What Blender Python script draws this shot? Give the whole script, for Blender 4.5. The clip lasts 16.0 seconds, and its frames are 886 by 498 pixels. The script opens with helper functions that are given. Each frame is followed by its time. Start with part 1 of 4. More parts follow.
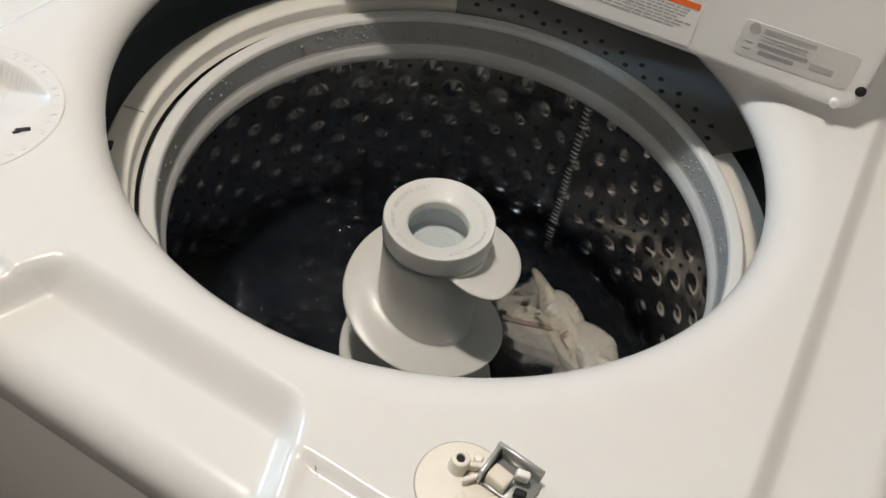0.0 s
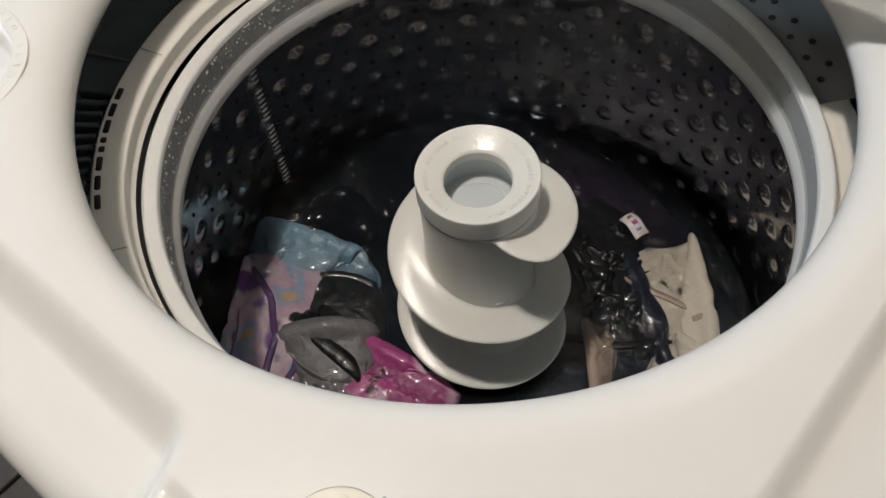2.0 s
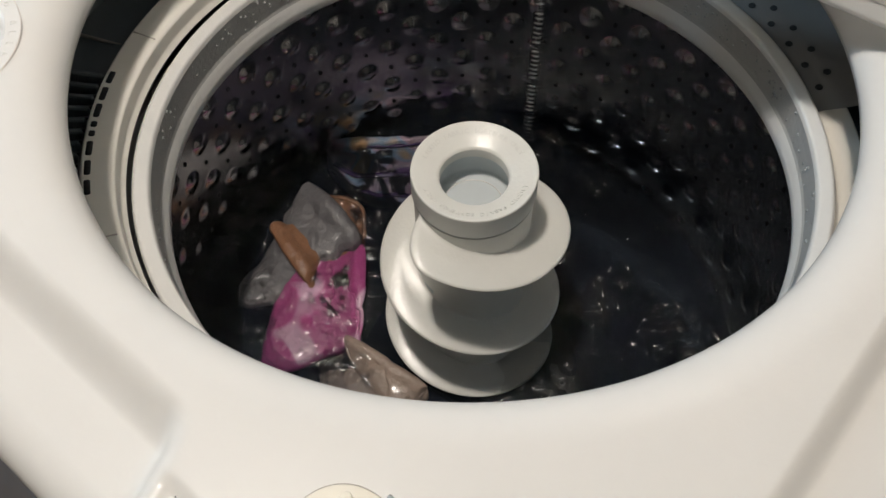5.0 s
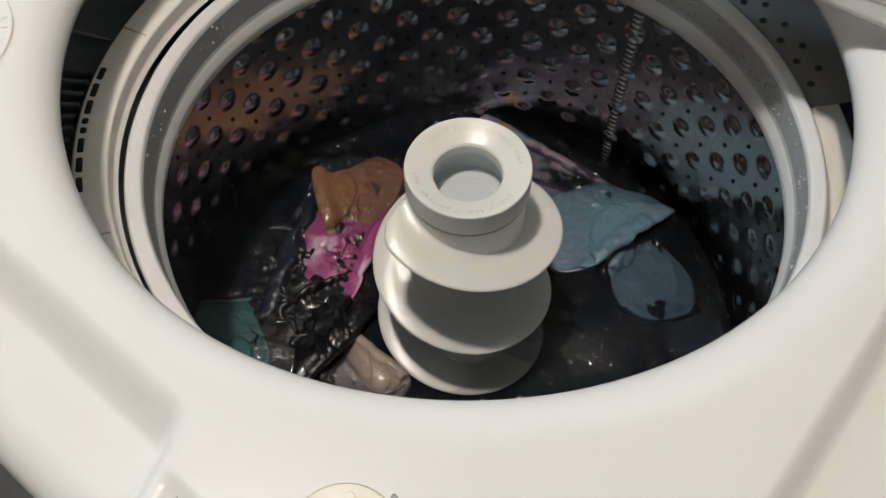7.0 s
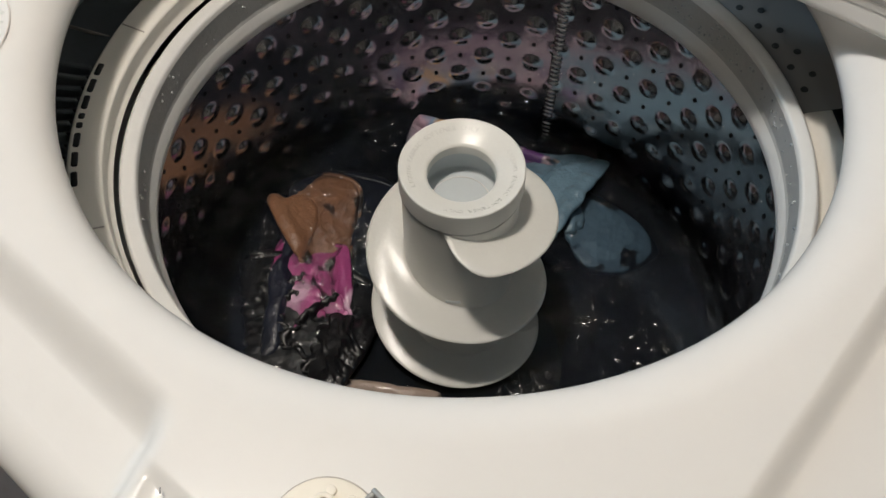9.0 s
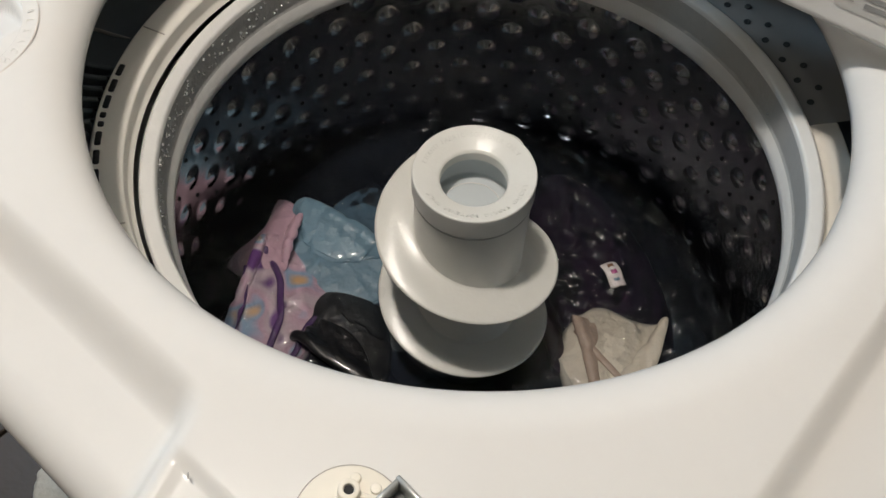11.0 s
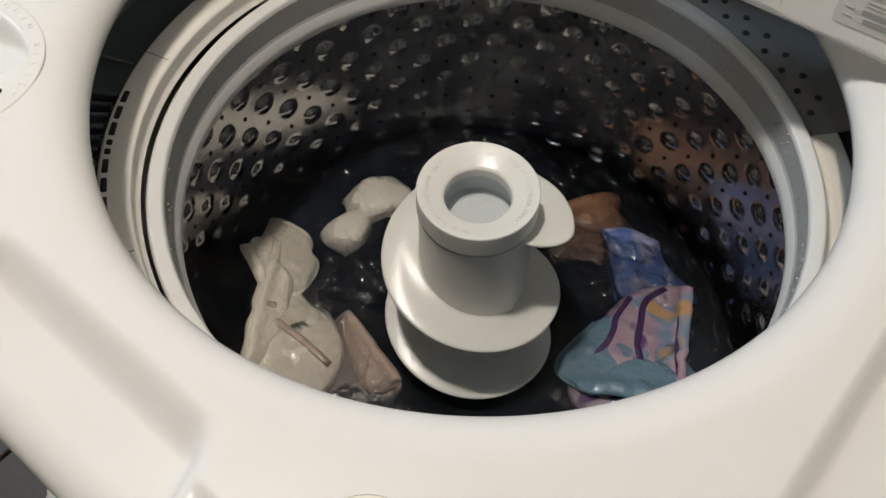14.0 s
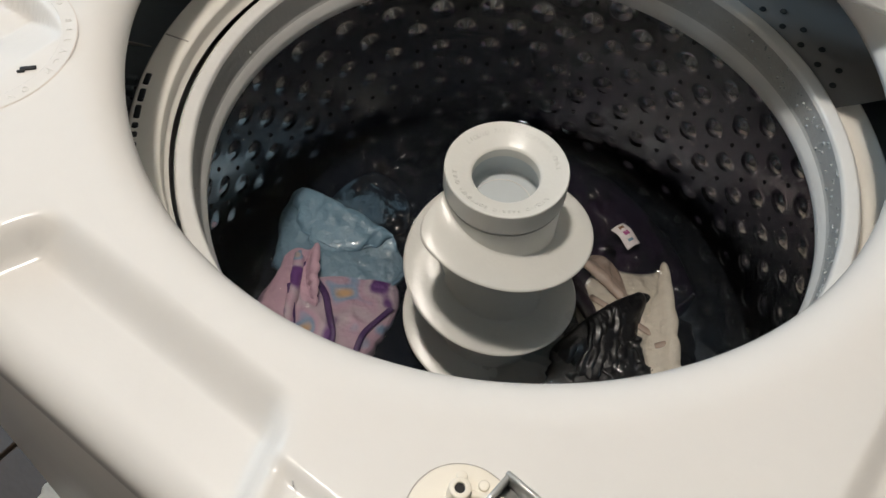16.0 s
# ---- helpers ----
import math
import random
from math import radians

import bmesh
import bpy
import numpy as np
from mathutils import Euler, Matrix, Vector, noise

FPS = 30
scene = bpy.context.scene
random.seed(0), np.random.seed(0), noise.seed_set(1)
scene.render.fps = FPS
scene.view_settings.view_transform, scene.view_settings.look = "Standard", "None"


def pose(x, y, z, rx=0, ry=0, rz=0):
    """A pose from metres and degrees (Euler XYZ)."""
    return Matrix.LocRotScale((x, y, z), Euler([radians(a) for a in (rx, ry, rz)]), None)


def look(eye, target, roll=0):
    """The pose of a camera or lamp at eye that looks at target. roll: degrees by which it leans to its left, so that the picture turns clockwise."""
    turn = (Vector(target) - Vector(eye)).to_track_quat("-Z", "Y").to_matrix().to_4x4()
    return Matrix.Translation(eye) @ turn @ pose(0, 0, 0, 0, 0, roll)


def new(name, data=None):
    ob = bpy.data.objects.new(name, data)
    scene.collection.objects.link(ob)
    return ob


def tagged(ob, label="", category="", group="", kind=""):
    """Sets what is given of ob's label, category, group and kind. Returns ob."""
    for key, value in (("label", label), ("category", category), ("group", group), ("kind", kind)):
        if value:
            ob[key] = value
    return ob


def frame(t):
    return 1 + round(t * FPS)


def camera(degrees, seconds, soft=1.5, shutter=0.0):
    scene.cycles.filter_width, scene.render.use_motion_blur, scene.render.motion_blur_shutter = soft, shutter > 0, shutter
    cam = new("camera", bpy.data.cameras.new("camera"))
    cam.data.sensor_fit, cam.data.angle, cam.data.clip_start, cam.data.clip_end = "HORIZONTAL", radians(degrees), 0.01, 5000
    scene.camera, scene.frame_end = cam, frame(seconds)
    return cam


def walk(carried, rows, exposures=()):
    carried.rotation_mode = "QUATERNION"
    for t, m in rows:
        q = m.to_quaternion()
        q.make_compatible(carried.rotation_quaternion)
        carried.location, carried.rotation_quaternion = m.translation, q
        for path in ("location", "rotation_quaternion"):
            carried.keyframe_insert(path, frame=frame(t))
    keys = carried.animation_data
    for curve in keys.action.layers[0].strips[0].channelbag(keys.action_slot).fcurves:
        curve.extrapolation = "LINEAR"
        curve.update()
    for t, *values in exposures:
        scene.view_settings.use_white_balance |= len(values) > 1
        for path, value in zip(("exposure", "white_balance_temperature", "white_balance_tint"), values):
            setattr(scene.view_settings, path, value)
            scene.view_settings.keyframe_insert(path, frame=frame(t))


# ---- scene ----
cam = camera(53.6, 16.0, soft=1.5, shutter=0.0)
# seconds, place, heading, pitch, roll
ROWS = [
    (0, 0.1734, -0.4778, 1.3228, 18.98, -47.63, 14.40),
    (0.5, 0.2162, -0.4288, 1.3300, 25.96, -49.65, 11.21),
    (1, 0.2278, -0.3889, 1.3287, 33.18, -51.00, 6.07),
    (1.5, 0.2291, -0.3254, 1.3072, 38.13, -55.11, 1.99),
    (2, 0.2386, -0.3201, 1.3110, 40.46, -56.89, -0.42),
    (2.5, 0.2460, -0.3291, 1.3153, 39.98, -56.63, 0.23),
    (3, 0.2441, -0.3281, 1.3105, 39.40, -56.42, 1.55),
    (3.5, 0.2362, -0.3330, 1.3144, 38.39, -57.00, 2.92),
    (4, 0.2319, -0.3263, 1.3029, 38.30, -56.83, 3.01),
    (6.5, 0.2156, -0.3370, 1.3028, 34.37, -57.07, 6.20),
    (7, 0.2168, -0.3336, 1.3026, 34.84, -57.05, 5.68),
    (7.5, 0.2149, -0.3367, 1.3020, 34.34, -56.86, 5.97),
    (8, 0.2163, -0.3349, 1.3052, 34.26, -56.94, 5.95),
    (8.5, 0.2254, -0.3291, 1.3046, 35.12, -57.03, 5.71),
    (11, 0.2230, -0.3503, 1.3069, 34.70, -55.81, 7.56),
    (11.5, 0.2259, -0.3469, 1.3087, 35.18, -55.93, 7.16),
    (12, 0.2339, -0.3518, 1.3096, 35.62, -55.32, 6.51),
    (12.5, 0.2348, -0.3498, 1.3096, 35.89, -55.38, 5.91),
    (13, 0.2214, -0.3485, 1.3083, 33.66, -54.95, 6.96),
    (13.5, 0.2166, -0.3528, 1.3120, 34.31, -55.04, 6.43),
    (14, 0.2142, -0.3466, 1.3182, 34.79, -55.87, 6.28),
    (14.5, 0.2144, -0.3535, 1.3132, 35.72, -55.01, 6.01),
    (15, 0.2088, -0.3554, 1.3120, 34.49, -55.38, 7.20),
    (15.5, 0.1949, -0.3649, 1.3137, 32.47, -55.46, 8.52),
    (16, 0.1801, -0.3872, 1.2978, 30.09, -55.20, 8.68),
]
walk(cam, [(t, pose(x, y, z, 90 + p, 0, yaw) @ pose(0, 0, 0, 0, 0, r)) for t, x, y, z, yaw, p, r in ROWS],
     exposures=[(0.0, 0.25), (16.0, 0.25)])

# ---- world and light ----
world = bpy.data.worlds.new("world")
scene.world = world
world.use_nodes = True
wn = world.node_tree.nodes
sky = wn.new("ShaderNodeTexSky")
sky.sky_type, sky.sun_disc = "NISHITA", False
sky.sun_elevation, sky.sun_rotation = radians(35), radians(250)
world.node_tree.links.new(sky.outputs[0], wn["Background"].inputs[0])
wn["Background"].inputs[1].default_value = 0.1


def area(name, m, sx, sy, power, colour):
    d = bpy.data.lights.new(name, "AREA")
    d.shape, d.size, d.size_y, d.energy, d.color = "RECTANGLE", sx, sy, power, colour
    ob = new(name, d)
    ob.matrix_world = m
    return ob


LAMP = (-0.16, -0.32, 2.36)
area("ceiling_lamp_glow", look(LAMP, (LAMP[0], LAMP[1], 0)), 0.09, 0.09, 12.6, (1.0, 0.915, 0.835))
area("window_daylight", look((-1.48, -0.15, 1.50), (0.2, -0.05, 1.0)), 0.07, 0.64, 7.0, (0.52, 0.77, 1.0))

# ---- materials ----
def material(name, colour, rough=0.5, metal=0.0, grain=0.0, scale=60.0, bump=0.0, bump_scale=200.0, coat=0.0, big=0.0, spec=0.5,
             transmission=0.0, alpha=1.0):
    m = bpy.data.materials.new(name)
    m.use_nodes = True
    n, l = m.node_tree.nodes, m.node_tree.links
    b = n["Principled BSDF"]
    b.inputs["Base Color"].default_value = (*colour, 1)
    b.inputs["Roughness"].default_value = rough
    b.inputs["Metallic"].default_value = metal
    b.inputs["Coat Weight"].default_value = coat
    b.inputs["Coat Roughness"].default_value = 0.08
    b.inputs["Specular IOR Level"].default_value = spec
    b.inputs["Alpha"].default_value = alpha
    b.inputs["Transmission Weight"].default_value = transmission
    tc = n.new("ShaderNodeTexCoord")
    if grain or big:
        fine = n.new("ShaderNodeTexNoise")
        fine.inputs["Scale"].default_value = scale
        fine.inputs["Detail"].default_value = 6
        l.new(tc.outputs["Object"], fine.inputs["Vector"])
        wide = n.new("ShaderNodeTexNoise")
        wide.inputs["Scale"].default_value = scale / 9
        wide.inputs["Detail"].default_value = 3
        l.new(tc.outputs["Object"], wide.inputs["Vector"])
        a = n.new("ShaderNodeMath")
        a.operation = "MULTIPLY_ADD"
        a.inputs[1].default_value, a.inputs[2].default_value = grain, 1 - grain / 2 - big / 2
        l.new(fine.outputs["Fac"], a.inputs[0])
        c = n.new("ShaderNodeMath")
        c.operation = "MULTIPLY_ADD"
        c.inputs[1].default_value = big
        l.new(wide.outputs["Fac"], c.inputs[0])
        l.new(a.outputs[0], c.inputs[2])
        mix = n.new("ShaderNodeVectorMath")
        mix.operation = "SCALE"
        mix.inputs[0].default_value = colour
        l.new(c.outputs[0], mix.inputs["Scale"])
        l.new(mix.outputs[0], b.inputs["Base Color"])
        r = n.new("ShaderNodeMath")
        r.operation = "MULTIPLY_ADD"
        r.inputs[1].default_value, r.inputs[2].default_value = 0.25 * (grain + big), rough - 0.12 * (grain + big)
        l.new(wide.outputs["Fac"], r.inputs[0])
        l.new(r.outputs[0], b.inputs["Roughness"])
    if bump:
        t = n.new("ShaderNodeTexNoise")
        t.inputs["Scale"].default_value = bump_scale
        t.inputs["Detail"].default_value = 4
        l.new(tc.outputs["Object"], t.inputs["Vector"])
        bp = n.new("ShaderNodeBump")
        bp.inputs["Strength"].default_value = 1.0
        bp.inputs["Distance"].default_value = bump
        l.new(t.outputs["Fac"], bp.inputs["Height"])
        l.new(bp.outputs[0], b.inputs["Normal"])
    return m


ENAMEL = material("white_enamel", (0.69, 0.675, 0.645), 0.215, grain=0.03, scale=90, big=0.04, bump=0.00010, bump_scale=120, coat=0.0, spec=0.4)
LID_PLASTIC = material("white_lid_plastic", (0.80, 0.785, 0.755), 0.33, grain=0.02, scale=80, big=0.03, coat=0.2)
GRIME = material("faint_grime", (0.64, 0.59, 0.54), 0.6)
FAINT = material("faint_raised_letters", (0.66, 0.645, 0.61), 0.4)
SEAM_LINE = material("joint_shadow_grime", (0.45, 0.41, 0.37), 0.7)
PLASTIC = material("agitator_grey_white_plastic", (0.70, 0.695, 0.65), 0.28, grain=0.05, scale=120, big=0.06, bump=0.0002, bump_scale=300)
CUP = material("cup_blue_grey_plastic", (0.56, 0.60, 0.61), 0.4, grain=0.04, scale=100)
LETTER = material("raised_cap_letters", (0.645, 0.64, 0.60), 0.35)
EMBOSS = material("raised_letter_plastic", (0.46, 0.455, 0.43), 0.4)
RING = material("balance_ring_light_plastic", (0.66, 0.655, 0.63), 0.30, grain=0.05, scale=90, big=0.06, bump=0.0003, bump_scale=160)
RING_DARK = material("balance_ring_darker_band", (0.40, 0.40, 0.385), 0.38, grain=0.10, scale=140, big=0.1, bump=0.0005, bump_scale=250)
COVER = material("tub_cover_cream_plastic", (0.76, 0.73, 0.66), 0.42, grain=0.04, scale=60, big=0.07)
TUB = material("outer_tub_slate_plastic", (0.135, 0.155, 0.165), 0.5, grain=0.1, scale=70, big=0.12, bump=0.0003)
# darker than COVER: the shade under the lid is put into this grey
REAR = material("rear_cover_shaded_plastic", (0.26, 0.26, 0.255), 0.5, grain=0.06, scale=70, big=0.08)
DIMPLE = material("slate_dimple_shade", (0.045, 0.052, 0.056), 0.5)
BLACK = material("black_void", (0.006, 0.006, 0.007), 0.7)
STEEL = material("basket_stainless_steel", (0.66, 0.655, 0.655), 0.18, metal=1.0, grain=0.08, scale=50, big=0.12, bump=0.00025, bump_scale=60)
DROP = material("water_droplet", (0.9, 0.92, 0.92), 0.03, transmission=0.6)
GREYMETAL = material("lock_grey_metal", (0.42, 0.43, 0.42), 0.35, metal=0.6, grain=0.08, scale=150)
CREAM = material("lock_cream_plastic", (0.74, 0.69, 0.59), 0.45, grain=0.06, scale=150, big=0.1)
STICKER = material("silver_sticker", (0.60, 0.585, 0.555), 0.4, grain=0.03, scale=200)
INK = material("grey_ink", (0.30, 0.295, 0.285), 0.6)
INK_SOFT = material("soft_grey_ink", (0.40, 0.39, 0.375), 0.6)
WARN_WHITE = material("warning_white", (0.78, 0.765, 0.735), 0.35)
ORANGE = material("warning_orange", (0.85, 0.16, 0.03), 0.45)
PAINT = material("wall_paint", (0.70, 0.67, 0.63), 0.7, grain=0.05, scale=25, big=0.05)
CEIL = material("ceiling_paint", (0.74, 0.73, 0.70), 0.8, grain=0.03, scale=25)
TILE = material("floor_tile_brown", (0.060, 0.040, 0.027), 0.45, grain=0.2, scale=40, big=0.25, bump=0.0006, bump_scale=80)
GROUT = material("floor_grout", (0.02, 0.018, 0.016), 0.85, grain=0.1)


def emitter(name, colour, strength):
    m = bpy.data.materials.new(name)
    m.use_nodes = True
    b = m.node_tree.nodes["Principled BSDF"]
    b.inputs["Base Color"].default_value = (*colour, 1)
    b.inputs["Emission Color"].default_value = (*colour, 1)
    b.inputs["Emission Strength"].default_value = strength
    return m


LAMP_GLASS = emitter("lit_lamp_diffuser", (1.0, 0.87, 0.70), 9.0)
SKY_PANE = emitter("daylight_behind_window", (0.62, 0.80, 1.0), 3.0)


def water_material():
    m = bpy.data.materials.new("murky_wash_water")
    m.use_nodes = True
    n, l = m.node_tree.nodes, m.node_tree.links
    n.clear()
    out = n.new("ShaderNodeOutputMaterial")
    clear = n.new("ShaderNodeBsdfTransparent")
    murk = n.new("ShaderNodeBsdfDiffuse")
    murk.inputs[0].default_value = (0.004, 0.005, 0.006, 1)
    gloss = n.new("ShaderNodeBsdfGlossy")
    gloss.inputs["Roughness"].default_value = 0.05
    fres = n.new("ShaderNodeFresnel")
    fres.inputs[0].default_value = 1.33
    tc = n.new("ShaderNodeTexCoord")
    clouds = n.new("ShaderNodeTexNoise")
    clouds.inputs["Scale"].default_value = 9
    clouds.inputs["Detail"].default_value = 5
    l.new(tc.outputs["Object"], clouds.inputs["Vector"])
    ramp = n.new("ShaderNodeMapRange")
    ramp.inputs["From Min"].default_value, ramp.inputs["From Max"].default_value = 0.35, 0.7
    ramp.inputs["To Min"].default_value, ramp.inputs["To Max"].default_value = 0.92, 0.80
    l.new(clouds.outputs["Fac"], ramp.inputs[0])
    tint = n.new("ShaderNodeCombineColor")
    for k in range(3):
        l.new(ramp.outputs[0], tint.inputs[k])
    l.new(tint.outputs[0], clear.inputs[0])
    ripple = n.new("ShaderNodeTexNoise")
    ripple.inputs["Scale"].default_value = 95
    ripple.inputs["Detail"].default_value = 3
    l.new(tc.outputs["Object"], ripple.inputs["Vector"])
    bump = n.new("ShaderNodeBump")
    bump.inputs["Distance"].default_value = 0.007
    patch = n.new("ShaderNodeMapRange")
    patch.inputs["From Min"].default_value, patch.inputs["From Max"].default_value = 0.38, 0.56
    patch.inputs["To Min"].default_value, patch.inputs["To Max"].default_value = 0.10, 1.0
    l.new(clouds.outputs["Fac"], patch.inputs[0])
    l.new(patch.outputs[0], bump.inputs["Strength"])
    l.new(ripple.outputs["Fac"], bump.inputs["Height"])
    l.new(bump.outputs[0], gloss.inputs["Normal"])
    l.new(bump.outputs[0], fres.inputs["Normal"])
    body = n.new("ShaderNodeAddShader")
    l.new(clear.outputs[0], body.inputs[0])
    l.new(murk.outputs[0], body.inputs[1])
    mix = n.new("ShaderNodeMixShader")
    l.new(fres.outputs[0], mix.inputs[0])
    l.new(body.outputs[0], mix.inputs[1])
    l.new(gloss.outputs[0], mix.inputs[2])
    l.new(mix.outputs[0], out.inputs[0])
    return m


WATER = water_material()


def crest_material():
    m = bpy.data.materials.new("water_crest")
    m.use_nodes = True
    n, l = m.node_tree.nodes, m.node_tree.links
    n.clear()
    out, mix = n.new("ShaderNodeOutputMaterial"), n.new("ShaderNodeMixShader")
    clear, gloss, fres = n.new("ShaderNodeBsdfTransparent"), n.new("ShaderNodeBsdfGlossy"), n.new("ShaderNodeFresnel")
    gloss.inputs["Roughness"].default_value = 0.16
    fres.inputs[0].default_value = 1.38
    for a, b in ((fres.outputs[0], mix.inputs[0]), (clear.outputs[0], mix.inputs[1]), (gloss.outputs[0], mix.inputs[2]), (mix.outputs[0], out.inputs[0])):
        l.new(a, b)
    return m


CREST = crest_material()


def murk_material(name, through_rgb):
    m = bpy.data.materials.new(name)
    m.use_nodes = True
    n, l = m.node_tree.nodes, m.node_tree.links
    n.clear()
    out = n.new("ShaderNodeOutputMaterial")
    clear = n.new("ShaderNodeBsdfTransparent")
    clear.inputs[0].default_value = (*through_rgb, 1)
    cloud = n.new("ShaderNodeBsdfDiffuse")
    tc = n.new("ShaderNodeTexCoord")
    t = n.new("ShaderNodeTexNoise")
    t.inputs["Scale"].default_value = 7
    t.inputs["Detail"].default_value = 4
    l.new(tc.outputs["Object"], t.inputs["Vector"])
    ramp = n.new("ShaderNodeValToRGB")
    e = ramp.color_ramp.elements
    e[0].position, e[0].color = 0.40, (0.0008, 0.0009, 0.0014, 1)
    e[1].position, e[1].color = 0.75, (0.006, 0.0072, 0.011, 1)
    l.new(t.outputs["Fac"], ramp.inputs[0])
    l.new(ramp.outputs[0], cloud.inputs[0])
    add = n.new("ShaderNodeAddShader")
    l.new(clear.outputs[0], add.inputs[0])
    l.new(cloud.outputs[0], add.inputs[1])
    l.new(add.outputs[0], out.inputs[0])
    return m


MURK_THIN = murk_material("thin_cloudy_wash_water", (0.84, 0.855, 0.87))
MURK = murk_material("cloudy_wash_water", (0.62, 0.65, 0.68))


# ---- mesh helpers ----
def mesh_of(name, verts, faces, mat, smooth=True):
    me = bpy.data.meshes.new(name)
    me.from_pydata(verts, [], faces)
    me.materials.append(mat)
    me.polygons.foreach_set("use_smooth", [smooth] * len(me.polygons))
    me.update()
    return me


def put(name, me, parent=None, m=None, label=""):
    ob = new(name, me)
    if parent:
        ob.parent = parent
    if m is not None:
        ob.matrix_basis = m
    if label:
        ob["label"] = label
    return ob


def part(name, bm, mat, parent, label="", m=None, smooth=True):
    me = bpy.data.meshes.new(name)
    bmesh.ops.recalc_face_normals(bm, faces=bm.faces)
    bm.to_mesh(me)
    bm.free()
    me.materials.append(mat)
    me.polygons.foreach_set("use_smooth", [smooth] * len(me.polygons))
    return put(name, me, parent, m, label)


def lathe(profile, n=160, a0=0.0, a1=360.0):
    """Verts and faces of a profile of (r, z) turned about z."""
    full = abs(a1 - a0) >= 360
    cols = n if full else n + 1
    v, f, k = [], [], len(profile)
    for i in range(cols):
        a = radians(a0 + (a1 - a0) * i / n)
        v += [(r * math.cos(a), r * math.sin(a), z) for r, z in profile]
    for i in range(n):
        j = (i + 1) % cols
        for q in range(k - 1):
            f.append((i * k + q, j * k + q, j * k + q + 1, i * k + q + 1))
    return v, f


def soft_line(points, r=0.003, steps=4):
    """A polyline of (a, b) with its inner corners rounded."""
    out = [points[0]]
    for p, q, s in zip(points, points[1:], points[2:]):
        P, Q, S = Vector(p), Vector(q), Vector(s)
        d = min(r, (P - Q).length * 0.45, (S - Q).length * 0.45)
        A, B = Q + (P - Q).normalized() * d, Q + (S - Q).normalized() * d
        for i in range(steps + 1):
            t = i / steps
            w = A * (1 - t) ** 2 + Q * 2 * t * (1 - t) + B * t * t
            out.append((w.x, w.y))
    out.append(points[-1])
    return out


def box_bm(sx, sy, sz, bevel=0.0, seg=2):
    bm = bmesh.new()
    bmesh.ops.create_cube(bm, size=1)
    bmesh.ops.scale(bm, vec=(sx, sy, sz), verts=bm.verts)
    if bevel:
        bmesh.ops.bevel(bm, geom=bm.edges[:], offset=bevel, segments=seg, affect="EDGES", profile=0.5)
    return bm


def disc_bm(r, h, n=48, bevel=0.0):
    bm = bmesh.new()
    bmesh.ops.create_cone(bm, cap_ends=True, segments=n, radius1=r, radius2=r, depth=h)
    if bevel:
        bmesh.ops.bevel(bm, geom=[e for e in bm.edges if abs(e.verts[0].co.z - e.verts[1].co.z) < 1e-6], offset=bevel, segments=2,
                        affect="EDGES", profile=0.5)
    return bm


def smoothstep(a, b, x):
    t = min(1.0, max(0.0, (x - a) / (b - a)))
    return t * t * (3 - 2 * t)


# ---- the room ----
X0, X1, Y0, Y1, H = -1.5, 1.7, -1.9, 0.52, 2.45


def slab(name, x0, x1, y0, y1, z0, z1, mat):
    bm = box_bm(x1 - x0, y1 - y0, z1 - z0)
    ob = part(name, bm, mat, None, m=pose((x0 + x1) / 2, (y0 + y1) / 2, (z0 + z1) / 2), smooth=False)
    return ob


floor = tagged(slab("floor", X0 - 0.1, X1 + 0.1, Y0 - 0.1, Y1 + 0.1, -0.10, -0.004, GROUT), "dark brown square floor tiles with darker joints", "floor", kind="structure")
tagged(slab("wall_north", X0 - 0.1, X1 + 0.1, Y1, Y1 + 0.1, 0, H, PAINT), "plain beige painted wall behind the washer", "wall", kind="structure")
tagged(slab("wall_south", X0 - 0.1, X1 + 0.1, Y0 - 0.1, Y0, 0, H, PAINT), "plain beige painted wall", "wall", kind="structure")
tagged(slab("wall_east", X1, X1 + 0.1, Y0, Y1, 0, H, PAINT), "plain beige painted wall", "wall", kind="structure")
WY0, WY1, WZ0, WZ1 = -0.21, -0.09, 1.15, 1.85


def west_wall():
    v = [(X0 + dx, y, z) for dx in (-0.1, 0.0) for y, z in ((Y0, 0), (Y1, 0), (Y1, H), (Y0, H), (WY0, WZ0), (WY1, WZ0), (WY1, WZ1), (WY0, WZ1))]
    f = []
    for b in (0, 8):
        for i in range(4):
            f.append((b + i, b + (i + 1) % 4, b + 4 + (i + 1) % 4, b + 4 + i))
    for i in range(4):
        f.append((4 + i, 4 + (i + 1) % 4, 12 + (i + 1) % 4, 12 + i))
    return put("wall_west", mesh_of("wall_west", v, f, PAINT, False))


tagged(west_wall(), "plain beige painted wall with a window", "wall", kind="structure")
tagged(slab("ceiling", X0 - 0.1, X1 + 0.1, Y0 - 0.1, Y1 + 0.1, H, H + 0.1, CEIL), "plain white ceiling", "ceiling", kind="structure")
tagged(slab("backdrop", X0 - 0.42, X0 - 0.40, WY0 - 0.5, WY1 + 0.5, WZ0 - 0.5, WZ1 + 0.5, SKY_PANE), "pale blue daylight outside the window", "sky", kind="structure")


